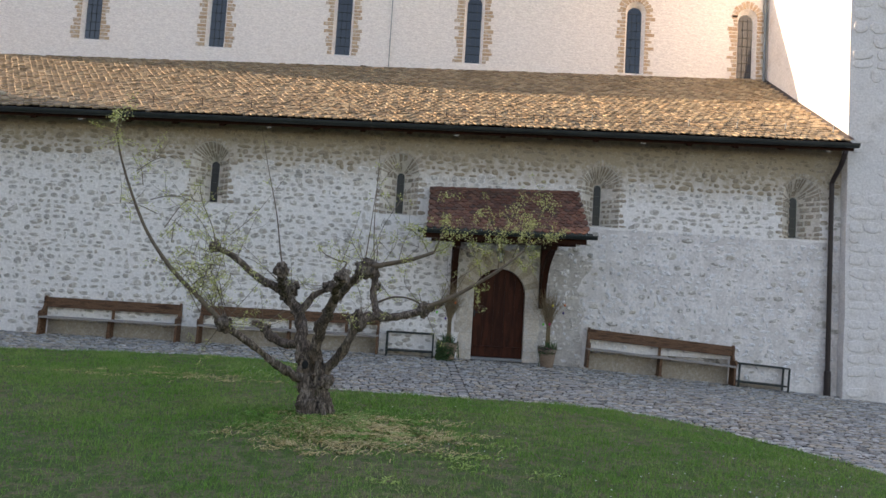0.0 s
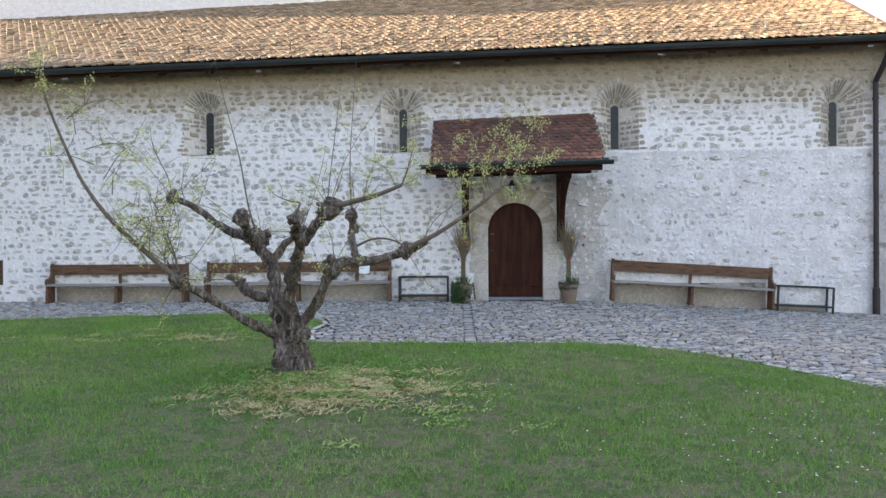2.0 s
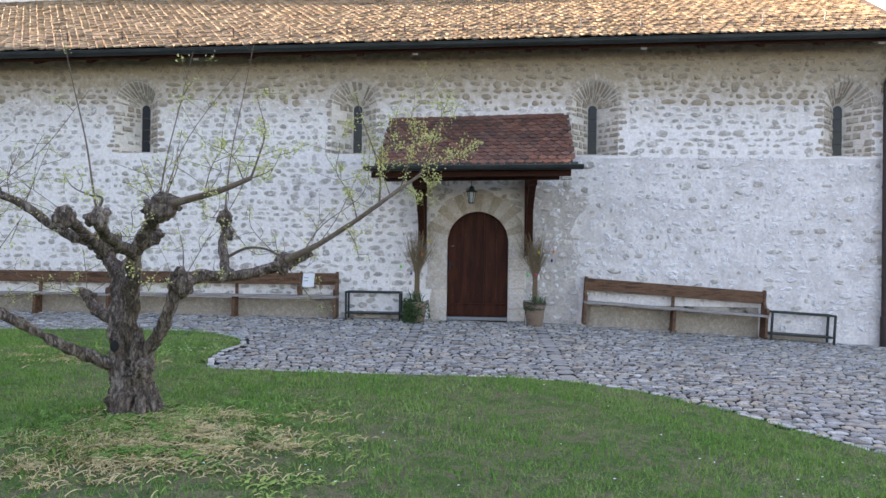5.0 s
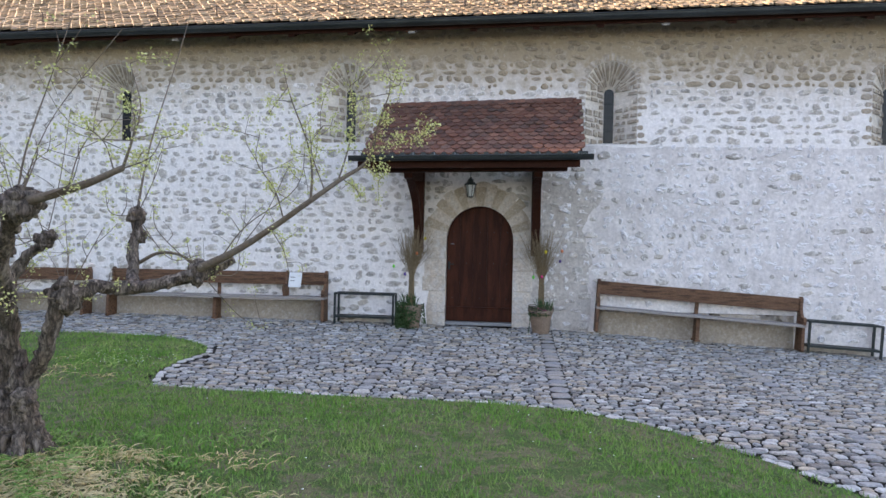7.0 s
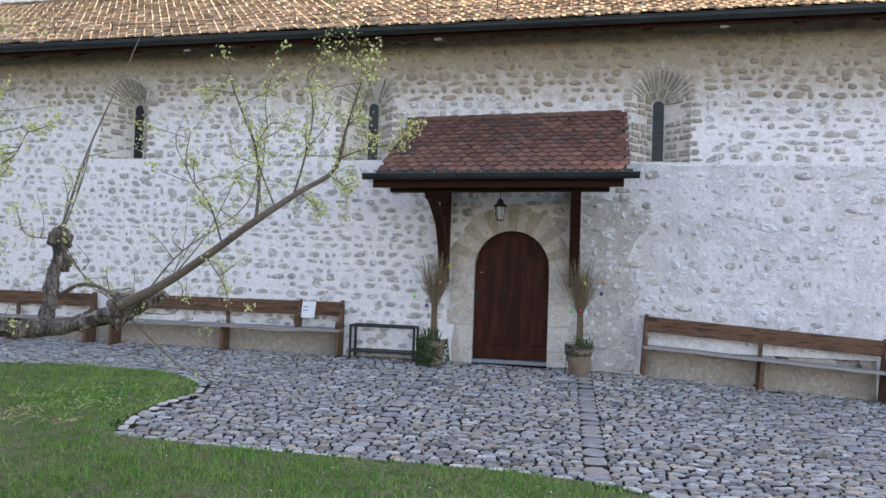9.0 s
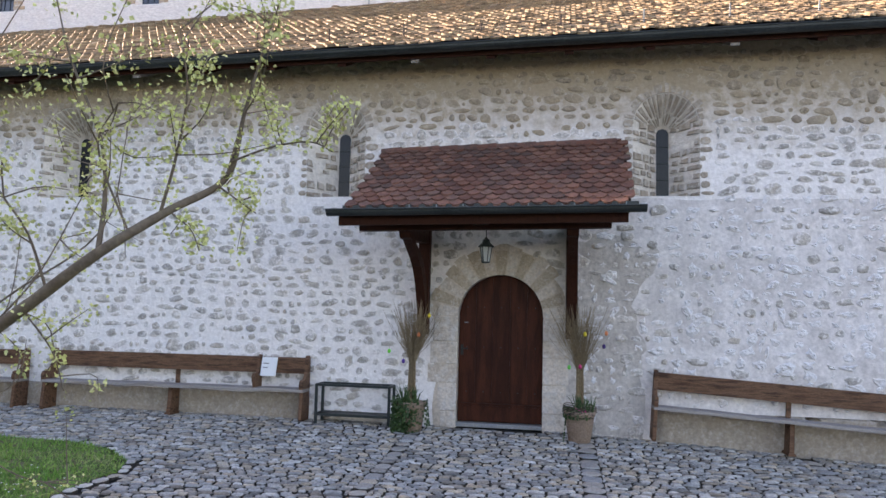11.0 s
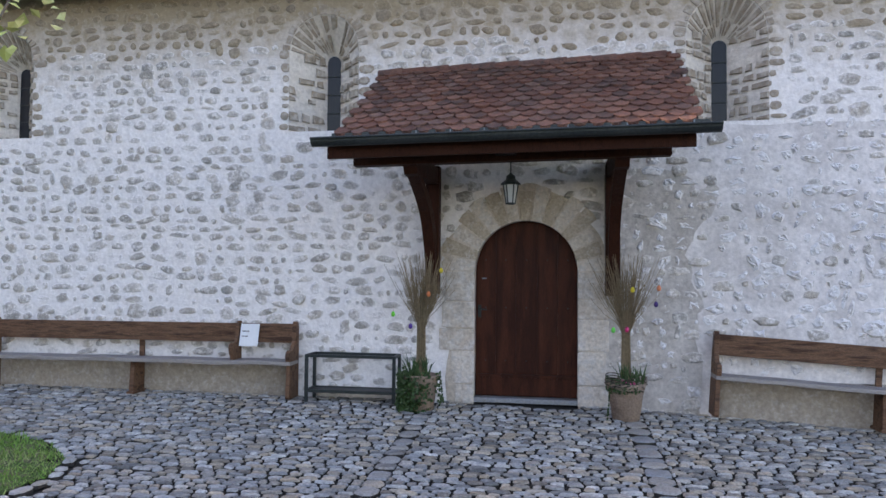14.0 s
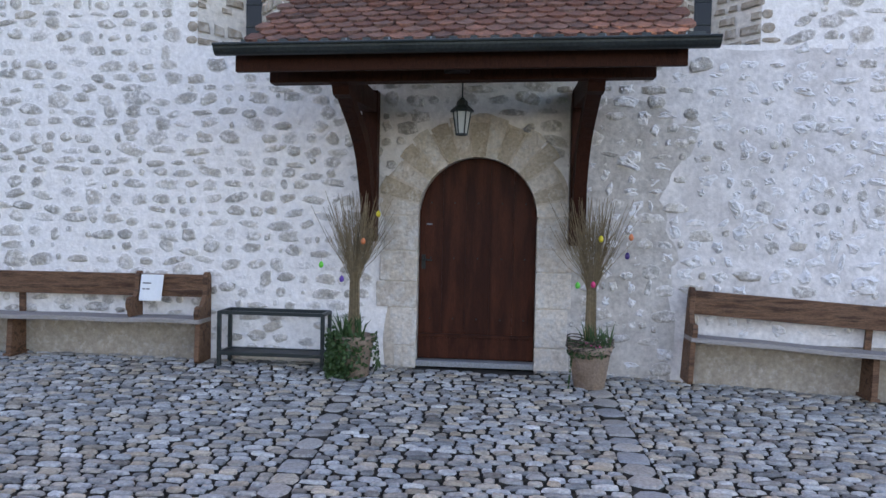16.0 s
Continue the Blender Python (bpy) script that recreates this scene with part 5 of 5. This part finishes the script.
def ribbons(name, n, cx, cy, sx, sy, h, w, mat, label, cat, flat=0.5, seed=5, clump=0):
    """Curled narrow leaves, lying or standing, scattered or in so many clumps."""
    g = np.random.default_rng(seed)
    verts, faces = [], []
    heaps = [(g.normal(cx, sx), g.normal(cy, sy), g.uniform(0.03, 0.11)) for _ in range(clump)]
    for _ in range(n):
        x, y = g.normal(cx, sx), g.normal(cy, sy)
        if clump and g.random() < 0.85:
            hx, hy, hs = heaps[int(g.integers(clump))]
            x, y = g.normal(hx, hs * 1.4), g.normal(hy, hs * 0.8)
        if not in_lawn(np.array([x]), np.array([y]))[0]:
            continue
        a, ln = g.uniform(0, 2 * math.pi), h * g.uniform(0.5, 1.3)
        z = float(ground_z(x, y)) + 0.01
        d = np.array([math.cos(a), math.sin(a)])
        s = np.array([-d[1], d[0]]) * w
        base = len(verts)
        for t in np.linspace(0, 1, 6):
            px, py = x + d[0] * ln * t * (0.5 + flat), y + d[1] * ln * t * (0.5 + flat)
            pz = z + ln * (1 - flat * 0.6) * (t - (0.55 + 0.5 * flat) * t * t) * 1.1 + 0.006
            k = (1 - t) ** 0.5
            verts += [(px - s[0] * k, py - s[1] * k, max(pz, z)), (px + s[0] * k, py + s[1] * k, max(pz, z) + 0.003)]
        for j in range(5):
            faces.append((base + 2 * j, base + 2 * j + 1, base + 2 * j + 3, base + 2 * j + 2))
    return tagged(pydata(name, verts, faces, mat), label, cat, kind="stuff")


ribbons("withered_leaves", 3800, -2.35, -8.9, 0.55, 0.42, 0.095, 0.005, M_STRAW, "withered straw-coloured bulb leaves lying round the tree", "withered leaves", 0.55, 5, 90)
ribbons("withered_leaves", 1000, -1.9, -8.4, 0.55, 0.40, 0.095, 0.0058, M_STRAW, "withered straw-coloured bulb leaves lying beside the tree", "withered leaves", 0.55, 6, 30)
ribbons("bulb_leaves", 1300, -2.4, -8.6, 0.8, 0.5, 0.14, 0.005, M_GRASS, "green bulb leaves among the withered ones", "bulb leaves", 0.5, 7, 40)
ribbons("withered_leaves", 500, -5.5, -5.0, 0.9, 0.3, 0.11, 0.006, M_STRAW, "withered bulb leaves strewn over the lawn behind the tree", "withered leaves", 0.6, 14, 22)
ribbons("bulb_leaves", 60, -1.55, -7.3, 0.18, 0.15, 0.13, 0.007, M_GRASS, "clump of green bulb leaves in the lawn", "bulb leaves", 0.4, 8)
for k, (cx, cy, n) in enumerate(((-1.25, -9.55, 60), (-0.95, -9.45, 60), (-1.15, -9.9, 40), (-0.75, -8.9, 30), (-1.0, -8.6, 25), (-1.9, -10.6, 30), (-0.35, -10.0, 30))):
    ribbons("weed_clump", n, cx, cy, 0.11, 0.07, 0.06, 0.009, M_BROAD, "low clump of bright green weeds in the lawn", "weeds", 0.6, 20 + k)
ribbons("snowdrops", 160, -4.4, -4.2, 0.5, 0.35, 0.16, 0.006, M_BROAD, "patch of pale green bulb leaves in the lawn", "bulb leaves", 0.4, 41)

fg = np.random.default_rng(3)
fv, ff = [], []
for cx, cy, sx, sy, n in ((1.6, -10.8, 0.9, 0.7, 60), (-4.4, -4.2, 0.45, 0.3, 50), (2.6, -9.3, 0.6, 0.8, 30), (0.3, -6.6, 1.5, 0.5, 25), (-1.0, -9.2, 0.5, 0.5, 12)):
    for _ in range(n):
        x, y = fg.normal(cx, sx), fg.normal(cy, sy)
        if not in_lawn(np.array([x]), np.array([y]))[0]:
            continue
        z, r = float(ground_z(x, y)) + fg.uniform(0.05, 0.08), fg.uniform(0.006, 0.011)
        b = len(fv)
        fv += [(x, y, z + 0.004)] + [(x + r * math.cos(a), y + r * math.sin(a), z + 0.003 * math.sin(a * 3)) for a in np.linspace(0, 2 * math.pi, 7)[:-1]]
        ff += [(b, b + 1 + j, b + 1 + (j + 1) % 6) for j in range(6)]
tagged(pydata("daisies", fv, ff, M_PETAL), "tiny white daisies scattered over the lawn", "daisies", kind="stuff")

# grass: single blades, thinner where the lawn is worn
gg = np.random.default_rng(9)
N = 420000
bx = gg.uniform(-11.5, 5.2, N)
by = -2.1 - 13.6 * gg.random(N)
keep = in_lawn(bx, by)
patch = np.sin(bx * 1.3 + 0.7) * np.sin(by * 1.1 + bx * 0.4) + 0.6 * np.sin(bx * 3.1 + by * 2.3)
keep &= gg.random(N) < np.clip(0.70 + 0.38 * patch - 0.50 * np.exp(-(((bx + 1.6) / 1.6) ** 2 + ((by + 9.9) / 0.9) ** 2)), 0.34, 1)
bx, by = bx[keep], by[keep]
n = len(bx)
bz = ground_z(bx, by) + 0.008
ba, bh = gg.uniform(0, 2 * np.pi, n), gg.uniform(0.022, 0.06, n) * (1 + 0.45 * np.sin(bx * 5.3 + 2 * np.sin(by * 3.1)) * np.sin(by * 6.1 + 1.7 * np.sin(bx * 2.7)))
bw = gg.uniform(0.0025, 0.0045, n) * np.clip(1 + (by + 12) * 0.10, 1, 1.9)
lean = gg.normal(0, 0.022, (n, 2))
V = np.empty((n, 3, 3))
V[:, 0] = np.stack([bx - bw * np.cos(ba), by - bw * np.sin(ba), bz], -1)
V[:, 1] = np.stack([bx + bw * np.cos(ba), by + bw * np.sin(ba), bz], -1)
V[:, 2] = np.stack([bx + lean[:, 0], by + lean[:, 1], bz + bh], -1)
me = bpy.data.meshes.new("grass")
me.from_pydata(V.reshape(-1, 3), [], np.arange(3 * n).reshape(-1, 3))
me.materials.append(M_GRASS)
tagged(new("grass", me), "short spring grass of the lawn", "grass", kind="stuff")

# ---- unseen block, added west of the court to keep low sun off the lawn ----
wb = bm_box(-30, -22, -45, 1.5, -1, 12.0)
tagged(obj("wall_west", wb, M_UPPER), "unseen plain block added to shade the court", "wall", kind="structure")

# ---- pieces: roof tiles, wall stones, cobbles ----


def shape_variants(name, count, n, mat, rings, power, seed, axis, uneven=0.15, crag=0.12, dirt=None):
    """Unit pieces with an uneven rounded outline: rings of (scale, height); axis: which way they stand out."""
    out = []
    for k in range(count):
        r = random.Random(seed + k)
        jit = [r.uniform(0.95 - uneven, 0.95 + uneven) for _ in range(n)]
        ph = r.uniform(0, 1)
        v = []
        for s, h in rings:
            for j in range(n):
                t = 2 * math.pi * (j + ph) / n
                c, d = math.cos(t), math.sin(t)
                q = (abs(c) ** power + abs(d) ** power) ** (-1 / power)
                hh = h + (r.uniform(-crag, crag) * abs(h) if h else 0)
                v.append((s * q * c * jit[j], -hh, s * q * d * jit[j]) if axis == "y" else (s * q * c * jit[j], s * q * d * jit[j], hh))
        f = []
        for i in range(len(rings) - 1):
            for j in range(n):
                a, b = i * n + j, i * n + (j + 1) % n
                f.append((a, b, b + n, a + n))
        f.append(tuple(range((len(rings) - 1) * n, len(rings) * n)))
        me = bpy.data.meshes.new(name)
        me.from_pydata(v, [], f)
        me.materials.append(mat)
        if dirt:
            me.materials.append(dirt)
            me.polygons.foreach_set("material_index", [1 if j < n else 0 for j in range(len(f))])
        out.append((np.array(v), f, me))
    return out


class Heap:
    """Pieces on one thing: some as parts of their own, the rest joined."""

    def __init__(self, name, parent, mat, variants, rest, dirt=None):
        self.name, self.parent, self.mat, self.variants, self.rest = name, parent, mat, variants, rest
        self.v, self.f, self.n, self.made, self.dirt = [], [], 0, 0, dirt

    def add(self, m, own, k):
        v, f, me = self.variants[k % len(self.variants)]
        if own and self.made < 300:
            ob = new(self.name, me)
            ob.parent = self.parent
            ob.matrix_parent_inverse = self.parent.matrix_world.inverted() if self.parent.parent else Matrix.Identity(4)
            ob.matrix_basis = Matrix.Translation(-Vector(self.parent.location)) @ m
            self.made += 1
            return
        a = np.array(m)
        w = v @ a[:3, :3].T + a[:3, 3] - np.array(self.parent.location)
        self.v.append(w)
        self.f += [tuple(i + self.n for i in q) for q in f]
        self.n += len(w)

    def done(self, label):
        if self.n:
            ob = pydata(self.rest, np.concatenate(self.v), self.f, self.mat, self.parent)
            if self.dirt:
                ring, each = self.dirt
                ob.data.materials.append(M_JOINT)
                ob.data.polygons.foreach_set("material_index", [1 if j % each < ring else 0 for j in range(len(self.f))])
            tagged(ob, label, kind="stuff")


def tile_variants(name, w, ln, thick, mat, tail):
    out = []
    for k in range(5):
        r = random.Random(k)
        e = [r.uniform(-0.003, 0.003) for _ in range(8)]
        h = w / 2 - 0.0025
        o = [(-h, 0), (-h, -ln * (1 - tail) + e[0]), (-h * 0.62, -ln * (1 - tail * 0.30) + e[1]), (-h * 0.2, -ln + e[2]), (h * 0.2, -ln + e[3]), (h * 0.62, -ln * (1 - tail * 0.30) + e[4]), (h, -ln * (1 - tail) + e[5]), (h, 0)]
        n = len(o)
        v = [(x, y, thick) for x, y in o] + [(x, y, 0.0) for x, y in o]
        f = [tuple(range(n))[::1]] + [(j + n, (j + 1) % n + n, (j + 1) % n, j) for j in range(n - 1)]
        me = bpy.data.meshes.new(name)
        me.from_pydata(v, [], f)
        me.materials.append(mat)
        out.append((np.array(v), f, me))
    return out


def tile_field(heap, point, x0, x1, width, length, expo, slope_len, own_where, seed, lift, wild=0.014):
    r = random.Random(seed)
    rows = int(slope_len / expo)
    for j in range(rows + 1):
        s = min((j * expo) / slope_len, 1.0)
        x = x0 + width / 2 + (width / 2 if j % 2 else 0)
        while x < x1 - width * 0.2:
            p = point(x, min(s + length / slope_len, 1.0))
            ux = (point(x + 0.5, s) - point(x - 0.5, s)).normalized()
            up = (point(x, 1) - point(x, 0)).normalized()
            nn = ux.cross(up).normalized()
            top = point(x, s) + up * length * 0.98
            m = Matrix((ux, up, nn)).transposed().to_4x4()
            tilt = Matrix.Rotation(lift + r.gauss(0, wild), 4, "X") @ Matrix.Rotation(r.gauss(0, 0.014), 4, "Z") @ Matrix.Rotation(r.gauss(0, wild), 4, "Y")
            m = Matrix.Translation(top + nn * 0.006 + ux * r.gauss(0, 0.003)) @ m @ tilt
            heap.add(m, own_where(x, s), r.randint(0, 99))
            x += width


# red tiles of the porch roof
hp = Heap("roof_tile", porch, M_TILE_RED, tile_variants("roof_tile", 0.164, 0.28, 0.026, M_TILE_RED, 0.34), "roof_tiles")
tile_field(hp, porch_point, PX0, PX1, 0.164, 0.28, 0.152, math.hypot(PY0, PZ1 - PZ0), lambda x, s: True, 4, -0.12)
hp.done("red-brown clay tiles")
rd = random.Random(8)
for k in range(12):
    x = PX0 + 0.15 + k * (PX1 - PX0 - 0.15) / 12
    part("ridge_tile", tube([(x - 0.15, -0.06, PZ1 - 0.005 + 0.029 * (x - 0.15)), (x + 0.15, -0.06 + rd.uniform(-0.008, 0.008), PZ1 + 0.002 + 0.029 * (x + 0.15))], [0.065, 0.072], 10), M_TILE_RED, porch)

# brown tiles of the aisle roof
hr = Heap("roof_tile", roof, M_TILE, tile_variants("roof_tile", 0.172, 0.30, 0.032, M_TILE, 0.30), "roof_tiles")
tile_field(hr, roof_point, -16.0, TOWER_X - 0.1, 0.172, 0.30, 0.150, SLOPE_LEN, lambda x, s: -4.0 < x < 4.0 and s < 0.17, 5, -0.115, 0.032)
hr.done("old brown clay tiles")

# rubble stones of the aisle wall
RINGS = ((1.08, -0.006), (0.97, 0.004), (0.80, 0.012), (0.50, 0.018))


def stone_blocked(x, z, hx, hz):
    if -12.05 - hx < x < -11.63 + hx and 0.28 - hz < z < 0.94 + hz:
        return True
    if z - hz < 0.36 and (-10.45 < x < -2.75 or 2.02 - hx < x < 5.45 + hx):
        return True
    if abs(x) < 0.92 + hx and z < DOOR_SPRING and z > -0.3:
        return True
    if math.hypot(x, z - DOOR_SPRING) < 0.97 + hx * 0.6 and z >= DOOR_SPRING:
        return True
    for c in SLITS:
        if abs(x - c) < 0.56 + hx and SILL - 0.02 - hz < z < SPRING:
            return True
        if z >= SPRING and math.hypot(x - c, z - SPRING) < 0.60 + hx * 0.7:
            return True
    return False


low = Heap("stone", wall, M_STONE, shape_variants("stone", 18, 10, M_STONE, RINGS, 2.6, 100, "y", 0.2), "stones")
high = Heap("stone", wall, M_STONE_HIGH, shape_variants("stone", 14, 9, M_STONE_HIGH, RINGS, 2.6, 200, "y"), "stones")
washed = Heap("stone", wall, M_WASHED, shape_variants("stone", 24, 9, M_WASHED, ((1.06, -0.006), (0.90, 0.008), (0.66, 0.019), (0.34, 0.024)), 2.2, 300, "y", 0.34, 0.6), "stones")
r = random.Random(21)
z = -0.15
while z < 5.45:
    pitch = r.uniform(0.095, 0.15)
    x = -13.5 + r.uniform(0, 0.2)
    while x < TOWER_X - 0.15:
        tall = r.random() < 0.07
        hx = r.choice((r.uniform(0.025, 0.05), r.uniform(0.05, 0.09), r.uniform(0.07, 0.11), r.uniform(0.08, 0.14), r.uniform(0.10, 0.17)))
        hz = min(r.uniform(0.52, 1.0) * pitch * 0.54, hx * 1.2) if not tall else pitch * 0.66
        gap = r.uniform(0.012, 0.07)
        cx = x + hx
        cz = z + pitch / 2 + r.gauss(0, 0.014) + 0.03 * noise.noise(Vector((cx * 0.7, z * 2, 0)))
        x += 2 * hx + gap
        if stone_blocked(cx, cz, hx, hz) or r.random() < 0.06:
            continue
        thick = r.uniform(0.6, 1.25)
        m = Matrix.Translation((cx, r.gauss(0.002, 0.005), cz)) @ Matrix.Rotation(r.gauss(0, 0.07), 4, "X") @ Matrix.Rotation(r.gauss(0, 0.05), 4, "Z") @ Matrix.Rotation(r.gauss(0, 0.14), 4, "Y") @ Matrix.Diagonal((hx, thick, hz, 1))
        k = r.randint(0, 999)
        if cx > 1.0 + 0.25 * noise.noise(Vector((0, cz * 2, 4))) and cz < SILL + 0.1 * noise.noise(Vector((cx, 0, 1))):
            if r.random() < (0.42 if cx < 2.3 else 0.16):
                low.add(Matrix.Translation((0, -0.006, 0)) @ m, False, k)
            else:
                washed.add(m @ Matrix.Rotation(r.gauss(0, 0.3), 4, "Y") @ Matrix.Diagonal((r.uniform(0.6, 1.2), r.uniform(0.4, 1.5), r.uniform(0.8, 1.35), 1)), 1.1 < cx < 3.2 and 0.4 < cz < 2.6, k)
        elif cz > 4.2 + 0.3 * noise.noise(Vector((cx * 0.8, 0, 7))):
            high.add(m, False, k)
        else:
            low.add(m, -3.9 < cx < -0.9 and 0.3 < cz < 2.6, k)
    z += pitch
low.done("grey-brown rubble stones in lime mortar")
high.done("brown rubble stones in tan mortar")
washed.done("whitewashed rubble stones")

# flat stones of the tower's face
tw = Heap("stone", tower, M_TOWER, shape_variants("stone", 10, 9, M_TOWER, ((1.0, -0.012), (0.90, 0.001), (0.6, 0.005)), 4.5, 400, "y", 0.12, 0.5), "stones")
z = -0.4
while z < 9:
    pitch = r.uniform(0.2, 0.36)
    x = TOWER_X + 0.06
    while x < 10.5:
        hx = r.uniform(0.12, 0.36)
        if r.random() < 0.8:
            tw.add(Matrix.Translation((x + hx, TOWER_Y - 0.012, z + pitch / 2)) @ Matrix.Rotation(r.gauss(0, 0.06), 4, "Y") @ Matrix.Diagonal((hx, 1, pitch * 0.44, 1)), False, r.randint(0, 99))
        x += 2 * hx + r.uniform(0.03, 0.1)
    z += pitch
tw.done("whitewashed tower stones")

# cobbles
paving = empty("pavement", (0, 0, 0))
tagged(paving, "old cobbled pavement of grey and brown stones between lawn and church", "pavement", kind="structure")
CR = ((1.02, -0.045), (0.985, -0.008), (0.89, 0.005), (0.62, 0.009))
cob = Heap("cobble", paving, M_COBBLE, shape_variants("cobble", 18, 10, M_COBBLE, CR, 5.0, 500, "z", 0.06, 0.35, M_JOINT), "cobbles", (10, 31))
kerb = Heap("kerb_stone", paving, M_KERB, shape_variants("kerb_stone", 8, 8, M_KERB, CR, 4.0, 700, "z", 0.08, 0.3, M_JOINT), "kerb_stones", (8, 25))
slab = Heap("slab", paving, M_SLAB, shape_variants("slab", 8, 8, M_SLAB, CR, 6.0, 600, "z", 0.04, 0.3, M_JOINT), "slabs", (8, 25))
STRIPES = ((-1.10, 0.085, -0.03, 1), (1.18, 0.105, -0.01, 1), (3.95, 0.09, -0.02, 1))
r = random.Random(31)


def lay(heap, x, y, hx, hy, turn, own, lift=0.0):
    z = float(ground_z(x, y)) + lift + r.gauss(0, 0.0045)
    m = Matrix.Translation((x, y, z)) @ Matrix.Rotation(turn, 4, "Z") @ Matrix.Rotation(r.gauss(0, 0.035), 4, "X") @ Matrix.Rotation(r.gauss(0, 0.03), 4, "Y") @ Matrix.Diagonal((hx, hy, 1, 1))
    heap.add(m, own, r.randint(0, 999))


EDGE = np.array(densify(LAWN[:24], 0.05))


def near_edge(x, y):
    return np.hypot(EDGE[:, 0] - x, EDGE[:, 1] - y).min()


y = -0.03
while y > -13.5:
    pitch = r.uniform(0.064, 0.098) if y > -6 else r.uniform(0.10, 0.14)
    x = (-13.0 if y > -4.2 else -4.0 if y > -6 else 1.0) + r.uniform(0, 0.1)
    while x < 10.5:
        hx = r.choice((r.uniform(0.035, 0.055), r.uniform(0.05, 0.08), r.uniform(0.06, 0.10)))
        cx = x + hx
        wy = 0.025 * math.sin(cx * 0.6) + 0.006 * math.sin(cx * 2.7 + y)
        cy = y - pitch / 2 + wy
        x += 2 * hx + r.uniform(0.007, 0.016)
        lo, hi = cx - hx, cx + hx
        for sx, w, k, _ in STRIPES:
            mid = sx + k * cy
            if lo < mid + w + 0.008 and hi > mid - w - 0.008:
                if cx < mid:
                    hi = mid - w - 0.003
                else:
                    lo = mid + w + 0.003
        if hi - lo < 0.022 or cy > -0.02 or (abs(cx) < 0.64 and cy > -0.2):
            continue
        cx, hx = (lo + hi) / 2, (hi - lo) / 2
        if in_lawn(np.array([cx]), np.array([cy]))[0] or (cx < 6 and near_edge(cx, cy) < 0.10):
            continue
        if cx > TOWER_X - 0.05 and cy > TOWER_Y - 0.05:
            continue
        lay(cob, cx, cy, hx * 1.0, pitch / 2 * r.uniform(0.82, 0.95), r.gauss(0, 0.05), -1.4 < cx < 1.4 and -3.4 < cy < -1.5)
    y -= pitch
for sx, w, k, cols in STRIPES:
    for c in range(cols):
        off = (c - (cols - 1) / 2) * w
        y = -0.25
        while y > (-5.5 if sx < 3 else -9.4):
            ln = r.uniform(0.14, 0.30)
            cx = sx + k * y + off
            if not in_lawn(np.array([cx]), np.array([y - ln / 2]))[0]:
                lay(cob if sx < 0 and r.random() < 0.6 else slab, cx, y - ln / 2, w * 1.12, ln / 2 * 0.97, r.gauss(0, 0.02), True)
            y -= ln
# kerb row of paler stones along the lawn
d = 0.0
line = densify(LAWN[1:23], 0.02)
line = line[:1 + max(k for k, p in enumerate(line) if p[0] > 5.0)]
acc, last = 0.0, line[0]
need = 0.1
for p, q in zip(line, line[1:]):
    acc += math.hypot(q[0] - p[0], q[1] - p[1])
    if acc >= need:
        ln = r.uniform(0.09, 0.20)
        t = math.atan2(q[1] - p[1], q[0] - p[0])
        lay(kerb if r.random() < 0.5 else cob, q[0] - 0.045 * math.sin(t) * -1 * -1, q[1] + 0.045 * math.cos(t), ln / 2, 0.05, t + r.gauss(0, 0.06), q[0] > -4.5 and q[1] > -8, 0.010)
        acc, need = 0.0, ln + 0.015
cob.done("grey and brown cobbles")
slab.done("grey stone slabs")
kerb.done("pale kerb stones")
